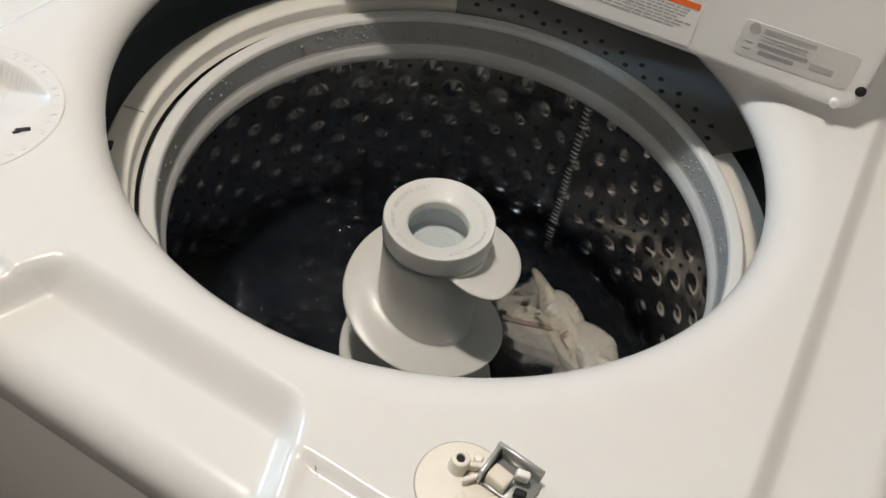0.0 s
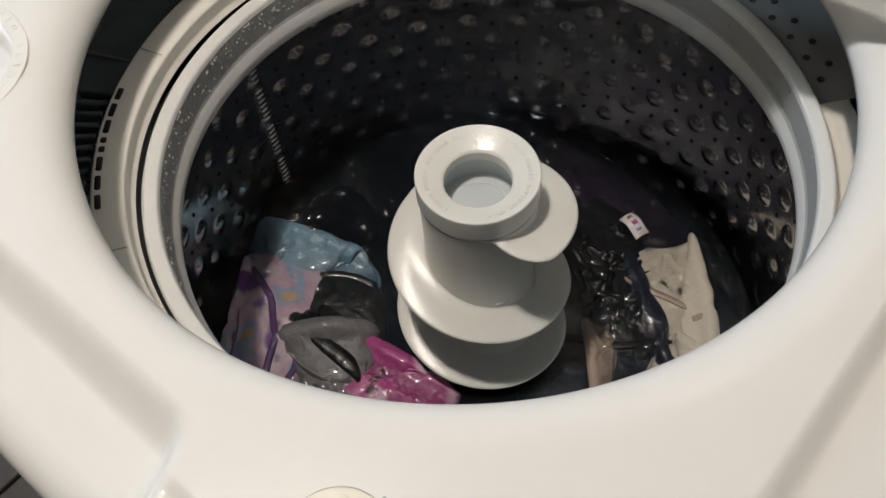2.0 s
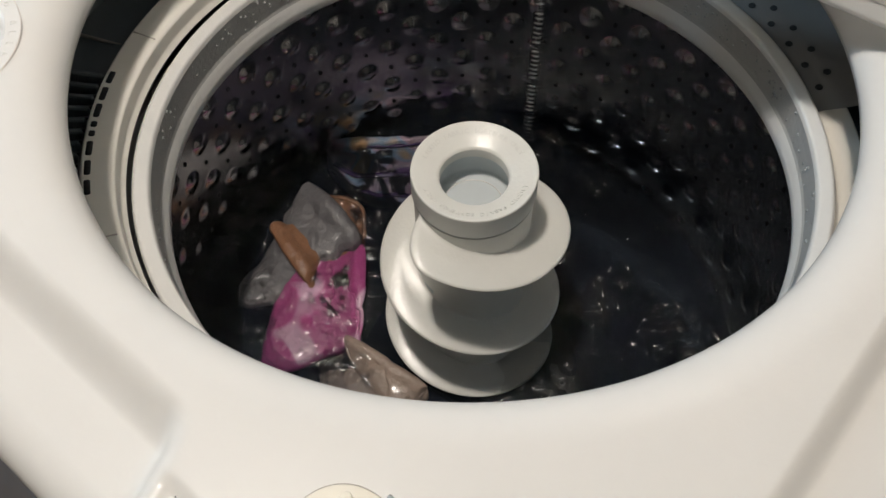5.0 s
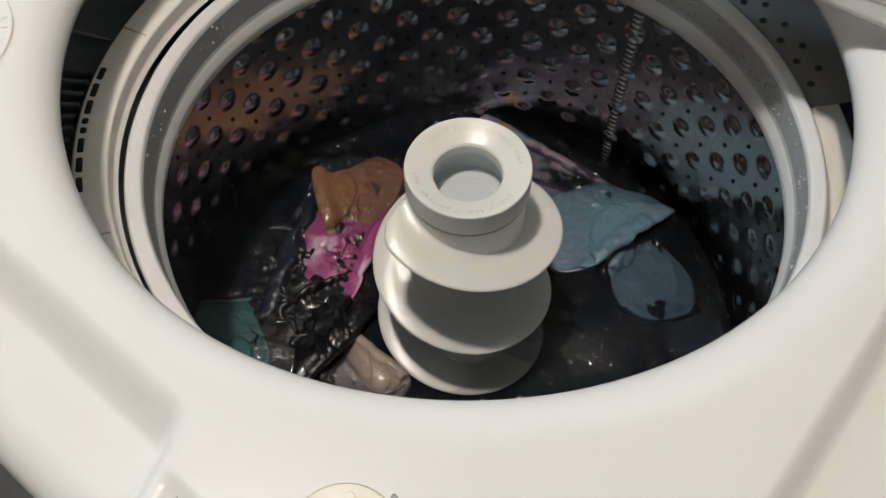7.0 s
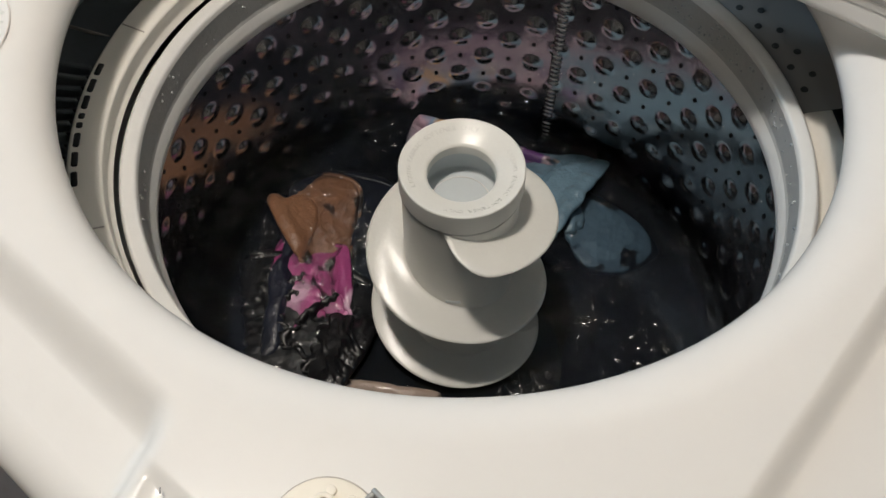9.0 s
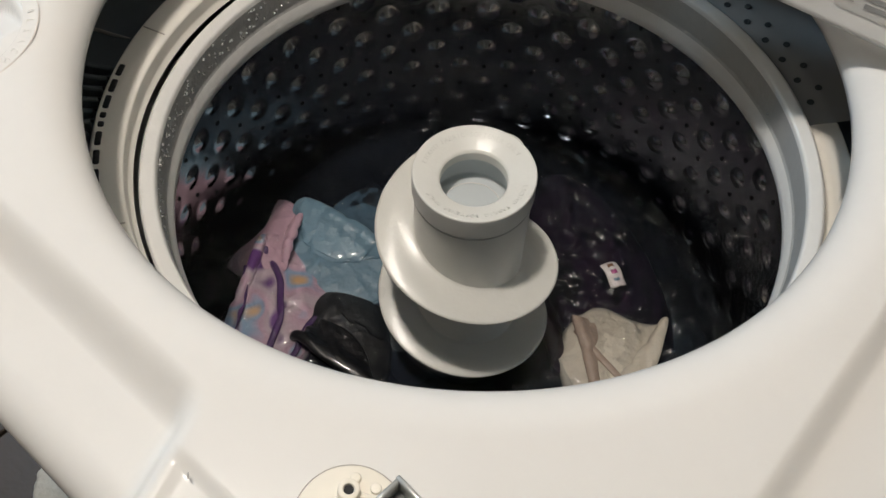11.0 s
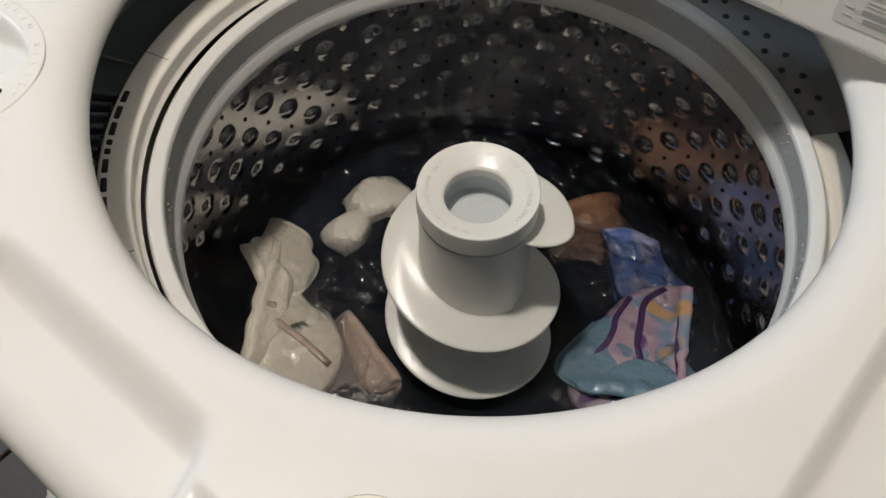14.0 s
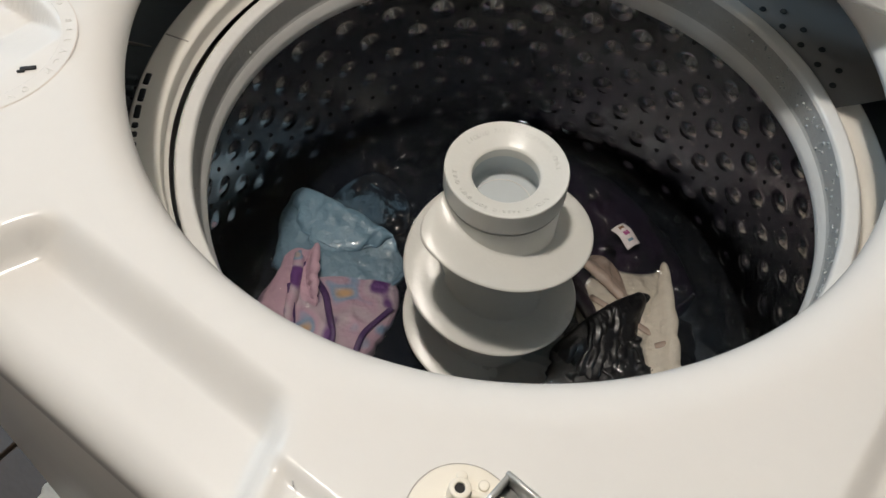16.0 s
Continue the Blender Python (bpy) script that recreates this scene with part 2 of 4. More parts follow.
def ceiling_light():
    ob = tagged(new("ceiling_light"), "round flush ceiling light with a warm glowing diffuser", "ceiling light")
    ob.location = (LAMP[0], LAMP[1], H)
    v, f = lathe(soft_line([(0.0, -0.001), (0.17, -0.001), (0.17, -0.03), (0.155, -0.03)]), 48)
    put("rim", mesh_of("rim", v, f, CEIL), ob)
    v, f = lathe([(0.155, -0.03), (0.14, -0.048), (0.10, -0.058), (0.0, -0.062)], 48)
    put("diffuser", mesh_of("diffuser", v, f, LAMP_GLASS), ob)


ceiling_light()

# ---- the washing machine ----
WASHER = tagged(new("washing_machine"), "white enamelled top-loading washing machine with its lid open", "washing machine")
DECK_Z = 0.945
RIM_C, RIM_R = (-0.011, -0.004), 0.2357
HX, HY0, HY1 = 0.343, -0.345, 0.345


def deck_height(x, y):
    z = DECK_Z
    z -= 0.008 * smoothstep(0.264, 0.280, abs(x))
    # finger recess in the front edge, its ends splayed outwards
    end = 0.058 + 0.36 * max(0.0, -0.283 - y)
    mid = -0.022
    span = 1 - smoothstep(end - mid - 0.013, end - mid + 0.004, abs(x - mid))
    inside = span * (1 - smoothstep(-0.299, -0.276, y))
    z -= 0.0165 * inside
    # lower front band beside the recess
    z -= 0.0042 * (1 - inside) * smoothstep(end - mid - 0.004, end - mid + 0.012, abs(x - mid)) * (1 - smoothstep(-0.3085, -0.3000, y))
    # scooped well of the bleach dispenser: a curved back wall, its floor ramping up to the front and side
    u, w = x + 0.229, y + 0.236
    wall = 0.0465 - 5.0 * max(0.0, u) ** 2 - 3.0 * min(0.0, u) ** 2
    ramp = min(0.017, 0.42 * max(0.0, 0.037 - u)) * smoothstep(-0.030, 0.030, w)
    z -= ramp * (1 - smoothstep(wall - 0.0035, wall, w))
    return z


def top_panel():
    n, rings = 720, 100
    v, f = [], []
    cx, cy = RIM_C
    lip_w, lip_h = 0.030, 0.022
    for i in range(n):
        a = 2 * math.pi * i / n
        c, s = math.cos(a), math.sin(a)
        # distance to the outer rectangle with rounded corners
        tx = ((HX - cx) / c if c > 0 else (-HX - cx) / c) if abs(c) > 1e-6 else 9
        ty = ((HY1 - cy) / s if s > 0 else (HY0 - cy) / s) if abs(s) > 1e-6 else 9
        k = 10
        R = (tx ** -k + ty ** -k) ** (-1 / k)
        da = (math.degrees(a) - 275 + 180) % 360 - 180
        rim = RIM_R + 0.0075 * math.exp(-(da / 36) ** 2)
        col = [(rim + 0.030, DECK_Z - lip_h - 0.008), (rim + 0.0012, DECK_Z - lip_h - 0.0045)]
        for q in range(14):
            b = math.pi / 2 * q / 13
            col.append((rim + lip_w * (1 - math.cos(b)), -(lip_h * (1 - math.sin(b)))))
        pts = [(r, z) for r, z in col[:2]] + [(r, deck_height(cx + c * r, cy + s * r) + dz) for r, dz in col[2:]]
        r0, r1 = rim + lip_w, R - 0.020
        for q in range(1, rings + 1):
            r = r0 + (r1 - r0) * q / rings
            pts.append((r, deck_height(cx + c * r, cy + s * r)))
        zt = pts[-1][1]
        for q in range(1, 9):
            b = math.pi / 2 * q / 8
            pts.append((r1 + 0.020 * math.sin(b), zt - 0.020 * (1 - math.cos(b))))
        pts += [(R, 0.895), (R - 0.003, 0.888), (R - 0.012, 0.886)]
        m = len(pts)
        v += [(cx + c * r, cy + s * r, z) for r, z in pts]
    for i in range(n):
        j = (i + 1) % n
        for q in range(m - 1):
            f.append((i * m + q, j * m + q, j * m + q + 1, i * m + q + 1))
    put("top_panel", mesh_of("top_panel", v, f, ENAMEL), WASHER)


top_panel()


def cabinet():
    bm = box_bm(0.664, 0.664, 0.86, 0.012, 3)
    top = [fc for fc in bm.faces if fc.normal.z > 0.9]
    bmesh.ops.delete(bm, geom=top, context="FACES")
    part("cabinet", bm, ENAMEL, WASHER, m=pose(0, 0, 0.456))
    for sx in (-1, 1):
        for sy in (-1, 1):
            part("foot", disc_bm(0.022, 0.03, 20, 0.004), BLACK, WASHER, m=pose(sx * 0.29, sy * 0.29, 0.013))


cabinet()

RING_C = (0.0010, -0.0012)


def outer_tub():
    at = pose(RING_C[0], RING_C[1], 0)
    # slate tub wall with raised ribs, seen between deck and cover
    v, f = lathe([(0.312, 0.47), (0.312, 0.905), (0.306, 0.915)], 96)
    tub = put("outer_tub", mesh_of("outer_tub", v, f, TUB), WASHER, at, "slate grey plastic tub wall")
    v, f = lathe([(0.2615, 0.846), (0.2650, 0.840), (0.296, 0.834), (0.312, 0.836)], 120)
    put("tub_shelf", mesh_of("tub_shelf", v, f, TUB), WASHER, at, "slate plastic shelf round the tub")
    me = bpy.data.meshes.new("rib")
    rib = box_bm(0.026, 0.0040, 0.012, 0.001, 1)
    rib.to_mesh(me)
    rib.free()
    me.materials.append(TUB)
    gap = bpy.data.meshes.new("gap")
    bm = box_bm(0.025, 0.0016, 0.002)
    bm.to_mesh(gap)
    bm.free()
    gap.materials.append(BLACK)
    for k in range(12):
        a = 211 + k * 2.2
        put("rib", me, tub, pose(0, 0, 0, 0, 0, a) @ pose(0.2800, 0, 0.8395))
        put("gap", gap, tub, pose(0, 0, 0, 0, 0, a + 1.1) @ pose(0.2800, 0, 0.8390))
    # cover ring: cream shelf round the near side, dimpled at the back, its grey painting the lid's shade
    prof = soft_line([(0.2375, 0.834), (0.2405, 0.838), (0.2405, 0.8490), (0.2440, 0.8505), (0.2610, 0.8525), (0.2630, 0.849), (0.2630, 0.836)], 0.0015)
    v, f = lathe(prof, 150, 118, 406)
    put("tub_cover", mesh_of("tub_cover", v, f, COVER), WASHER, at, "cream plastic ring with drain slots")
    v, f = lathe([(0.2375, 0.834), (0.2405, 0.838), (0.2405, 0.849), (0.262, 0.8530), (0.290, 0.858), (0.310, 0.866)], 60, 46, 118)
    back = put("rear_cover", mesh_of("rear_cover", v, f, REAR), WASHER, at, "plastic ring with small dimples, the lid's shade in its grey")
    v, f = lathe([(0.0, 0.0), (0.0017, 0.0004), (0.0024, 0.0006), (0.0028, 0.0)], 10)
    me = mesh_of("dimple", v, f, DIMPLE)
    for k in range(13):
        for row in range(2):
            a = radians(51 + k * 5.2 + row * 2.6)
            r = 0.2490 + row * 0.0110
            z = 0.849 + (r - 0.2405) * 0.186 + 0.0003
            put("dimple", me, back, Matrix.Translation((r * math.cos(a), r * math.sin(a), z)) @ pose(0, 0, 0, 0, 0, math.degrees(a)) @ pose(0, 0, 0, 0, -12, 0))
    # slots through the cover's outer edge
    for a, w in ((212.5, 0.011), (215.9, 0.012), (219.3, 0.012), (222.0, 0.005), (223.8, 0.005), (226.6, 0.012), (230.2, 0.012), (233.8, 0.012)):
        part("slot", box_bm(0.0042, w, 0.002, 0.0009, 1), BLACK, WASHER, m=at @ pose(0, 0, 0, 0, 0, a) @ pose(0.2570, 0, 0.8521))
    # joint lines of the removable cover section
    part("joint", box_bm(0.045, 0.0010, 0.003), SEAM_LINE, tub, m=pose(0, 0, 0, 0, 0, 203) @ pose(0.2890, 0, 0.8370), label="thin joint in the tub shelf")
    for a in (202.5, 243):
        part("joint", box_bm(0.0165, 0.0007, 0.002), SEAM_LINE, WASHER, m=at @ pose(0, 0, 0, 0, 0, a) @ pose(0.2515, 0, 0.8511, 0, -7, 0))


outer_tub()

# ---- basket: steel drum with dimples and holes, balance ring on top; turns as one ----
BASKET_R, BASKET_TOP, BASKET_BOT = 0.270, 0.800, 0.46


def lattice():
    cols = 34
    for row in range(12):
        z = 0.777 - row * 0.0250
        for c in range(cols):
            yield row, (c + 0.5 * (row % 2)) * 360 / cols, z


def basket():
    n, rows = 816, 150
    v, f = [], []
    step = 360 / 34
    for j in range(rows + 1):
        z = BASKET_TOP - (BASKET_TOP - BASKET_BOT) * j / rows
        near = (0.777 - z) / 0.0250
        for i in range(n):
            a = 360 * i / n
            off = 0.0
            for row in (math.floor(near), math.floor(near) + 1):
                if 0 <= row < 12:
                    u = ((a - 0.5 * (row % 2) * step) / step + 0.5) % 1.0 - 0.5
                    d = math.hypot(u * step * math.pi / 180 * BASKET_R, z - (0.777 - row * 0.0250))
                    if d < 0.0112:
                        off = -0.0030 * (1 - (d / 0.0112) ** 2) ** 1.5
            r = BASKET_R + off
            v.append((r * math.cos(radians(a)), r * math.sin(radians(a)), z))
    for j in range(rows):
        for i in range(n):
            k = (i + 1) % n
            f.append((j * n + i, (j + 1) * n + i, (j + 1) * n + k, j * n + k))
    drum = put("basket", mesh_of("basket", v, f, STEEL), WASHER, pose(RING_C[0], RING_C[1], 0), "stainless steel basket with dimples and drain holes")
    v, f = lathe([(0.0, 0.462), (0.10, 0.465), (0.270, 0.470)], 64)
    put("basket_floor", mesh_of("basket_floor", v, f, STEEL), drum)
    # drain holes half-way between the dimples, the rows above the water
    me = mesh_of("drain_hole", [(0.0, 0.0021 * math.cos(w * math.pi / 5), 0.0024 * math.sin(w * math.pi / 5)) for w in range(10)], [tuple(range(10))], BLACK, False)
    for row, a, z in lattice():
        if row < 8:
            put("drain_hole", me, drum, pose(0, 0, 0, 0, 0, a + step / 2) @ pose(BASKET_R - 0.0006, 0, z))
    # the pressed seam: a stack of short ridges
    bm = bmesh.new()
    bmesh.ops.create_uvsphere(bm, u_segments=10, v_segments=6, radius=1)
    bmesh.ops.scale(bm, vec=(0.0022, 0.0062, 0.0027), verts=bm.verts)
    me = bpy.data.meshes.new("ridge")
    bm.to_mesh(me)
    bm.free()
    me.materials.append(STEEL)
    me.polygons.foreach_set("use_smooth", [True] * len(me.polygons))
    for k in range(42):
        put("ridge", me, drum, pose(BASKET_R - 0.001, 0, 0.792 - k * 0.0062))
    # balance ring
    lip = soft_line([(0.270, 0.792), (0.2250, 0.7945), (0.2216, 0.7985), (0.2210, 0.805), (0.2228, 0.8115), (0.2238, 0.8140)], 0.002, 5)
    v, f = lathe(lip, 200)
    ring = put("balance_ring", mesh_of("balance_ring", v, f, RING), drum, label="light grey plastic balance ring")
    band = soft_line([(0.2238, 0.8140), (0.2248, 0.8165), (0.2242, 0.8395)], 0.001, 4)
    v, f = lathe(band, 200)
    put("inner_band", mesh_of("inner_band", v, f, RING_DARK), drum, label="darker inner band with droplets")
    crown = soft_line([(0.2242, 0.8395), (0.2250, 0.8435), (0.2338, 0.8460), (0.2362, 0.843), (0.2366, 0.80)], 0.002, 5)
    v, f = lathe(crown, 200)
    put("crown", mesh_of("crown", v, f, RING), drum)
    # droplets on the ring
    rnd = random.Random(4)
    sizes = []
    for s in (0.0006, 0.0009, 0.0013):
        bm = bmesh.new()
        bmesh.ops.create_icosphere(bm, subdivisions=1, radius=s)
        me = bpy.data.meshes.new("droplet")
        bm.to_mesh(me)
        bm.free()
        me.materials.append(DROP)
        me.polygons.foreach_set("use_smooth", [True] * len(me.polygons))
        sizes.append(me)
    for k in range(280):
        z = rnd.uniform(0.818, 0.838)
        put("droplet", rnd.choice(sizes), drum, pose(0, 0, 0, 0, 0, rnd.gauss(0, 55)) @ pose(0.2247 - (z - 0.818) * 0.026, 0, z))
    return drum


BASKET = basket()

# ---- agitator with its spiral flange ----
HEL_TOP, HEL_PITCH, HEL_R, HEL_GROW = 0.7785, 0.1000, 0.0766, 0.0008
CAP_Z = 0.795


def letters(text, r, z, a0, a1, size, parent, mat, tilt=0.0):
    """Raised letters round a circle; read from outside inwards."""
    for k, ch in enumerate(text):
        if ch == " ":
            continue
        a = a0 + (a1 - a0) * k / max(1, len(text) - 1)
        cu = bpy.data.curves.new("letter", "FONT")
        cu.body, cu.size, cu.extrude, cu.align_x, cu.align_y = ch, size, 0.00025, "CENTER", "CENTER"
        cu.resolution_u = 2
        tmp = new("letter_source", cu)
        me = bpy.data.meshes.new_from_object(tmp.evaluated_get(bpy.context.evaluated_depsgraph_get()))
        bpy.data.objects.remove(tmp)
        me.materials.clear()
        me.materials.append(mat)
        put("letter", me, parent, pose(r * math.cos(radians(a)), r * math.sin(radians(a)), z, 0, 0, a - 90) @ pose(0, 0, 0, tilt))


def agitator():
    col = soft_line([(0.0455, 0.781), (0.0452, 0.74), (0.0454, 0.66), (0.0462, 0.60), (0.0500, 0.53), (0.070, 0.50), (0.110, 0.485)], 0.01, 5)
    v, f = lathe(col, 96)
    ob = put("agitator", mesh_of("agitator", v, f, PLASTIC), WASHER, label="grey-white plastic agitator with a spiral flange")
    # flange: a helical blade, rounded at its rim, blended into the column
    turns = 3.2
    n = int(turns * 90)
    v, f = [], []
    for i in range(n + 1):
        s = turns * i / n
        a = 2 * math.pi * s
        grow = smoothstep(0.0, 0.10, s) ** 0.6 if s < 0.10 else 1.0
        R = 0.0432 + (HEL_R + HEL_GROW * s - 0.0432) * max(0.02, grow)
        z = HEL_TOP - HEL_PITCH * s + 0.020 * max(0.0, s - 1.25)
        t = 0.0036
        w = R - 0.0422
        prof = [(0.0442, 0.0030), (0.0460, 0.0012), (0.0477, 0.0004), (0.0422 + w * 0.5, 0.0004), (R - 0.0022, 0.0), (R - 0.0004, -t * 0.25), (R, -t * 0.5),
                (R - 0.0006, -t * 0.85), (R - 0.003, -t), (0.0422 + w * 0.5, -t - 0.001), (0.0442, -t - 0.004)]
        for r, dz in prof:
            r = min(r, R)
            v.append((r * math.cos(a), r * math.sin(a), z + dz))
    k = len(prof)
    for i in range(n):
        for q in range(k - 1):
            f.append((i * k + q, (i + 1) * k + q, (i + 1) * k + q + 1, i * k + q + 1))
    f.append(tuple(range(k)))
    f.append(tuple(n * k + q for q in range(k)))
    put("flange", mesh_of("flange", v, f, PLASTIC), ob)
    # cap with funnel top
    cap = soft_line([(0.0445, 0.7825), (0.0466, 0.7827), (0.0469, 0.7835), (0.0469, 0.8020), (0.0461, 0.8030), (0.0275, 0.7955), (0.0257, 0.7940), (0.0257, 0.786)], 0.0007, 4)
    v, f = lathe(cap, 128)
    c = put("cap", mesh_of("cap", v, f, PLASTIC), ob, label="round softener cap with raised lettering")
    v, f = lathe([(0.0455, 0.7782), (0.0460, 0.7788), (0.0460, 0.7796), (0.0455, 0.7802)], 96)
    put("gasket", mesh_of("gasket", v, f, EMBOSS), ob, label="thin joint line under the cap")
    v, f = lathe(soft_line([(0.0258, 0.786), (0.0325, 0.785), (0.0325, 0.762), (0.0295, 0.7605), (0.0, 0.7605)], 0.002), 96)
    put("cup", mesh_of("cup", v, f, CUP), ob, label="blue-grey dispenser cup inside the cap")
    v, f = lathe([(0.0225, 0.7608), (0.0229, 0.7614), (0.0233, 0.7608)], 96)
    put("fill_line", mesh_of("fill_line", v, f, WARN_WHITE), ob, label="pale ring on the cup floor")
    for b0, txt in ((313, "LIQUID FABRIC SOFTENER ONLY"), (133, "LIQUID FABRIC SOFTENER ONLY")):
        letters(txt, 0.0388, 0.80020, b0, b0 - 132, 0.0054, ob, LETTER, 21.9)
    # small square window moulded in the column
    part("notch", box_bm(0.002, 0.012, 0.005, 0.0006, 1), CUP, ob, m=pose(0, 0, 0, 0, 0, 12) @ pose(0.0446, 0, 0.682))
    return ob


AGITATOR = agitator()

# ---- lid ----
LID_Y, LID_Z, LID_W, LID_H = 0.139, 0.960, 0.498, 0.43


def rounded_plate(w, h, t, r, bevel, n=8):
    """A plate in x and z, its bottom edge at z = 0, its face at y = 0 and its back at y = t."""
    bm = bmesh.new()
    ring = []
    for cx, cz, a0 in ((w / 2 - r, r, -90), (w / 2 - r, h - r, 0), (-w / 2 + r, h - r, 90), (-w / 2 + r, r, 180)):
        for k in range(n + 1):
            a = radians(a0 + 90 * k / n)
            ring.append((cx + r * math.cos(a), cz + r * math.sin(a)))
    face = bm.faces.new([bm.verts.new((x, 0, z)) for x, z in ring])
    ext = bmesh.ops.extrude_face_region(bm, geom=[face])
    bmesh.ops.translate(bm, vec=(0, t, 0), verts=[e for e in ext["geom"] if isinstance(e, bmesh.types.BMVert)])
    edges = [e for e in bm.edges if abs(e.verts[0].co.y - e.verts[1].co.y) < 1e-6]
    bmesh.ops.bevel(bm, geom=edges, offset=bevel, segments=4, affect="EDGES", profile=0.6)
    return bm


def lid():
    at = pose(0.245, LID_Y, LID_Z) @ pose(0, 0, 0, -4, -2.4, 3.5) @ pose(-0.249, 0, 0)
    ob = part("lid", rounded_plate(LID_W, LID_H, 0.030, 0.016, 0.006), LID_PLASTIC, WASHER, "open white plastic lid seen from its inner side", at)
    part("bumper", disc_bm(0.0035, 0.006, 16, 0.001), WARN_WHITE, ob, "small white rubber bumper", pose(0.232, -0.002, 0.006, 90, 0, 0))
    part("hinge_hole", disc_bm(0.0038, 0.002, 20), BLACK, ob, m=pose(0.2445, -0.0002, 0.0205, 90, 0, 0))
    # rating sticker, its writing as plain bars
    st_at = pose(0.1925, -0.0006, 0.0160, 0, -1, 0)
    wl_at = pose(0.075, -0.0006, 0.0055, 0, -1, 0)
    part("rating_sticker", rounded_plate(0.085, 0.0280, 0.0006, 0.004, 0.0002, 4), STICKER, ob, "silver rating sticker with small grey print", pose(0.1925, -0.0006, 0.0160, 0, -1, 0))
    def bar(x, z, w, h, mat=INK_SOFT):
        part("print_bar", box_bm(w, 0.0003, h), mat, ob, m=st_at @ pose(x, -0.0003, z), smooth=False)
    part("badge", disc_bm(0.0042, 0.0004, 20), INK_SOFT, ob, m=st_at @ pose(-0.0335, -0.0002, 0.0232, 90, 0, 0), smooth=False)
    bar(-0.0075, 0.0238, 0.038, 0.0034)
    bar(-0.010, 0.0192, 0.034, 0.0011)
    bar(-0.010, 0.0166, 0.034, 0.0011)
    bar(-0.009, 0.0122, 0.037, 0.0031, INK)
    bar(-0.012, 0.0068, 0.026, 0.0031, INK)
    bar(-0.0345, 0.0122, 0.006, 0.0008)
    bar(-0.0345, 0.0068, 0.006, 0.0008)
    bar(0.0205, 0.0095, 0.017, 0.0044, INK_SOFT)
    # warning sticker: orange band over lines of print
    part("warning_sticker", rounded_plate(0.088, 0.060, 0.0006, 0.002, 0.0002, 3), WARN_WHITE, ob, "white warning sticker with an orange band and small print", pose(0.075, -0.0006, 0.0055, 0, -1, 0))
    part("orange_band", box_bm(0.084, 0.0004, 0.0048), ORANGE, ob, m=wl_at @ pose(0, -0.0003, 0.0325), smooth=False)
    rnd = random.Random(2)
    for k in range(13):
        z = 0.0278 - k * 0.0026 if k < 7 else 0.0550 - (k - 7) * 0.0030
        x, end = -0.041, rnd.uniform(0.020, 0.037)
        while x < end:
            w = rnd.choice((0.0025, 0.0035, 0.0045, 0.006, 0.0075))
            part("print_bar", box_bm(w, 0.0002, 0.0012), INK_SOFT, ob, m=wl_at @ pose(x + w / 2, -0.00025, z), smooth=False)
            x += w + 0.0011



lid()


# ---- lid lock and bleach dispenser in the deck ----
def lid_lock():
    ob = part("lid_lock", disc_bm(0.0230, 0.0016, 64, 0.0005), CREAM, WASHER, "cream round lid-lock insert with a grey metal catch", pose(0.1430, -0.2760, DECK_Z + 0.0002))
    v, f = lathe([(0.0231, 0.0004), (0.0233, 0.0007), (0.0236, 0.0)], 64)
    put("joint", mesh_of("joint", v, f, SEAM_LINE), ob)
    v, f = lathe(soft_line([(0.0050, 0.0), (0.0046, 0.0095), (0.0022, 0.0098), (0.0020, 0.002)], 0.0008), 32)
    put("post", mesh_of("post", v, f, CREAM), ob, pose(-0.0067, 0.0068, 0.0006))
    put("post_hole", mesh_of("post_hole", *lathe([(0.0, 0.0088), (0.0021, 0.0088)], 16), BLACK), ob, pose(-0.0067, 0.0068, 0.0003))
    part("catch_wall", box_bm(0.026, 0.0024, 0.012, 0.0006, 1), GREYMETAL, ob, m=pose(0.0175, 0.0225, 0.0065, 0, 0, -4))
    part("catch_wall", box_bm(0.0024, 0.018, 0.012, 0.0006, 1), GREYMETAL, ob, m=pose(0.0055, 0.0135, 0.0065, 0, 0, -4))
    part("catch_floor", box_bm(0.026, 0.018, 0.0012, 0.0004, 1), GREYMETAL, ob, m=pose(0.0185, 0.0130, 0.0022, 0, 0, -4))
    part("catch_block", box_bm(0.011, 0.009, 0.008, 0.0012, 2), CREAM, ob, m=pose(0.013, 0.010, 0.006, 0, 0, -10))
    part("catch_block", box_bm(0.007, 0.004, 0.006, 0.001, 2), WARN_WHITE, ob, m=pose(0.022, 0.016, 0.009, 0, 0, 10))
    part("catch_block", box_bm(0.006, 0.004, 0.005, 0.001, 2), BLACK, ob, m=pose(0.025, 0.009, 0.005, 0, 0, 10))
    part("latch_arm", box_bm(0.013, 0.0032, 0.005, 0.0010, 2), CREAM, ob, m=pose(-0.0005, 0.0100, 0.004, 0, 0, 24))
    part("latch_arm", box_bm(0.012, 0.0026, 0.004, 0.0010, 2), COVER, ob, m=pose(0.0025, 0.0045, 0.004, 0, 0, 52))
    for x, y in ((-0.0005, 0.0165), (-0.010, 0.0140), (0.002, -0.006)):
        part("rivet", disc_bm(0.0024, 0.002, 16, 0.0005), CREAM, ob, m=pose(x, y, 0.0014))
    part("speck", box_bm(0.0026, 0.0006, 0.0003), INK, WASHER, "dark speck of dirt", pose(0.081, -0.3076, DECK_Z + 0.0007, 0, 0, -40))


lid_lock()


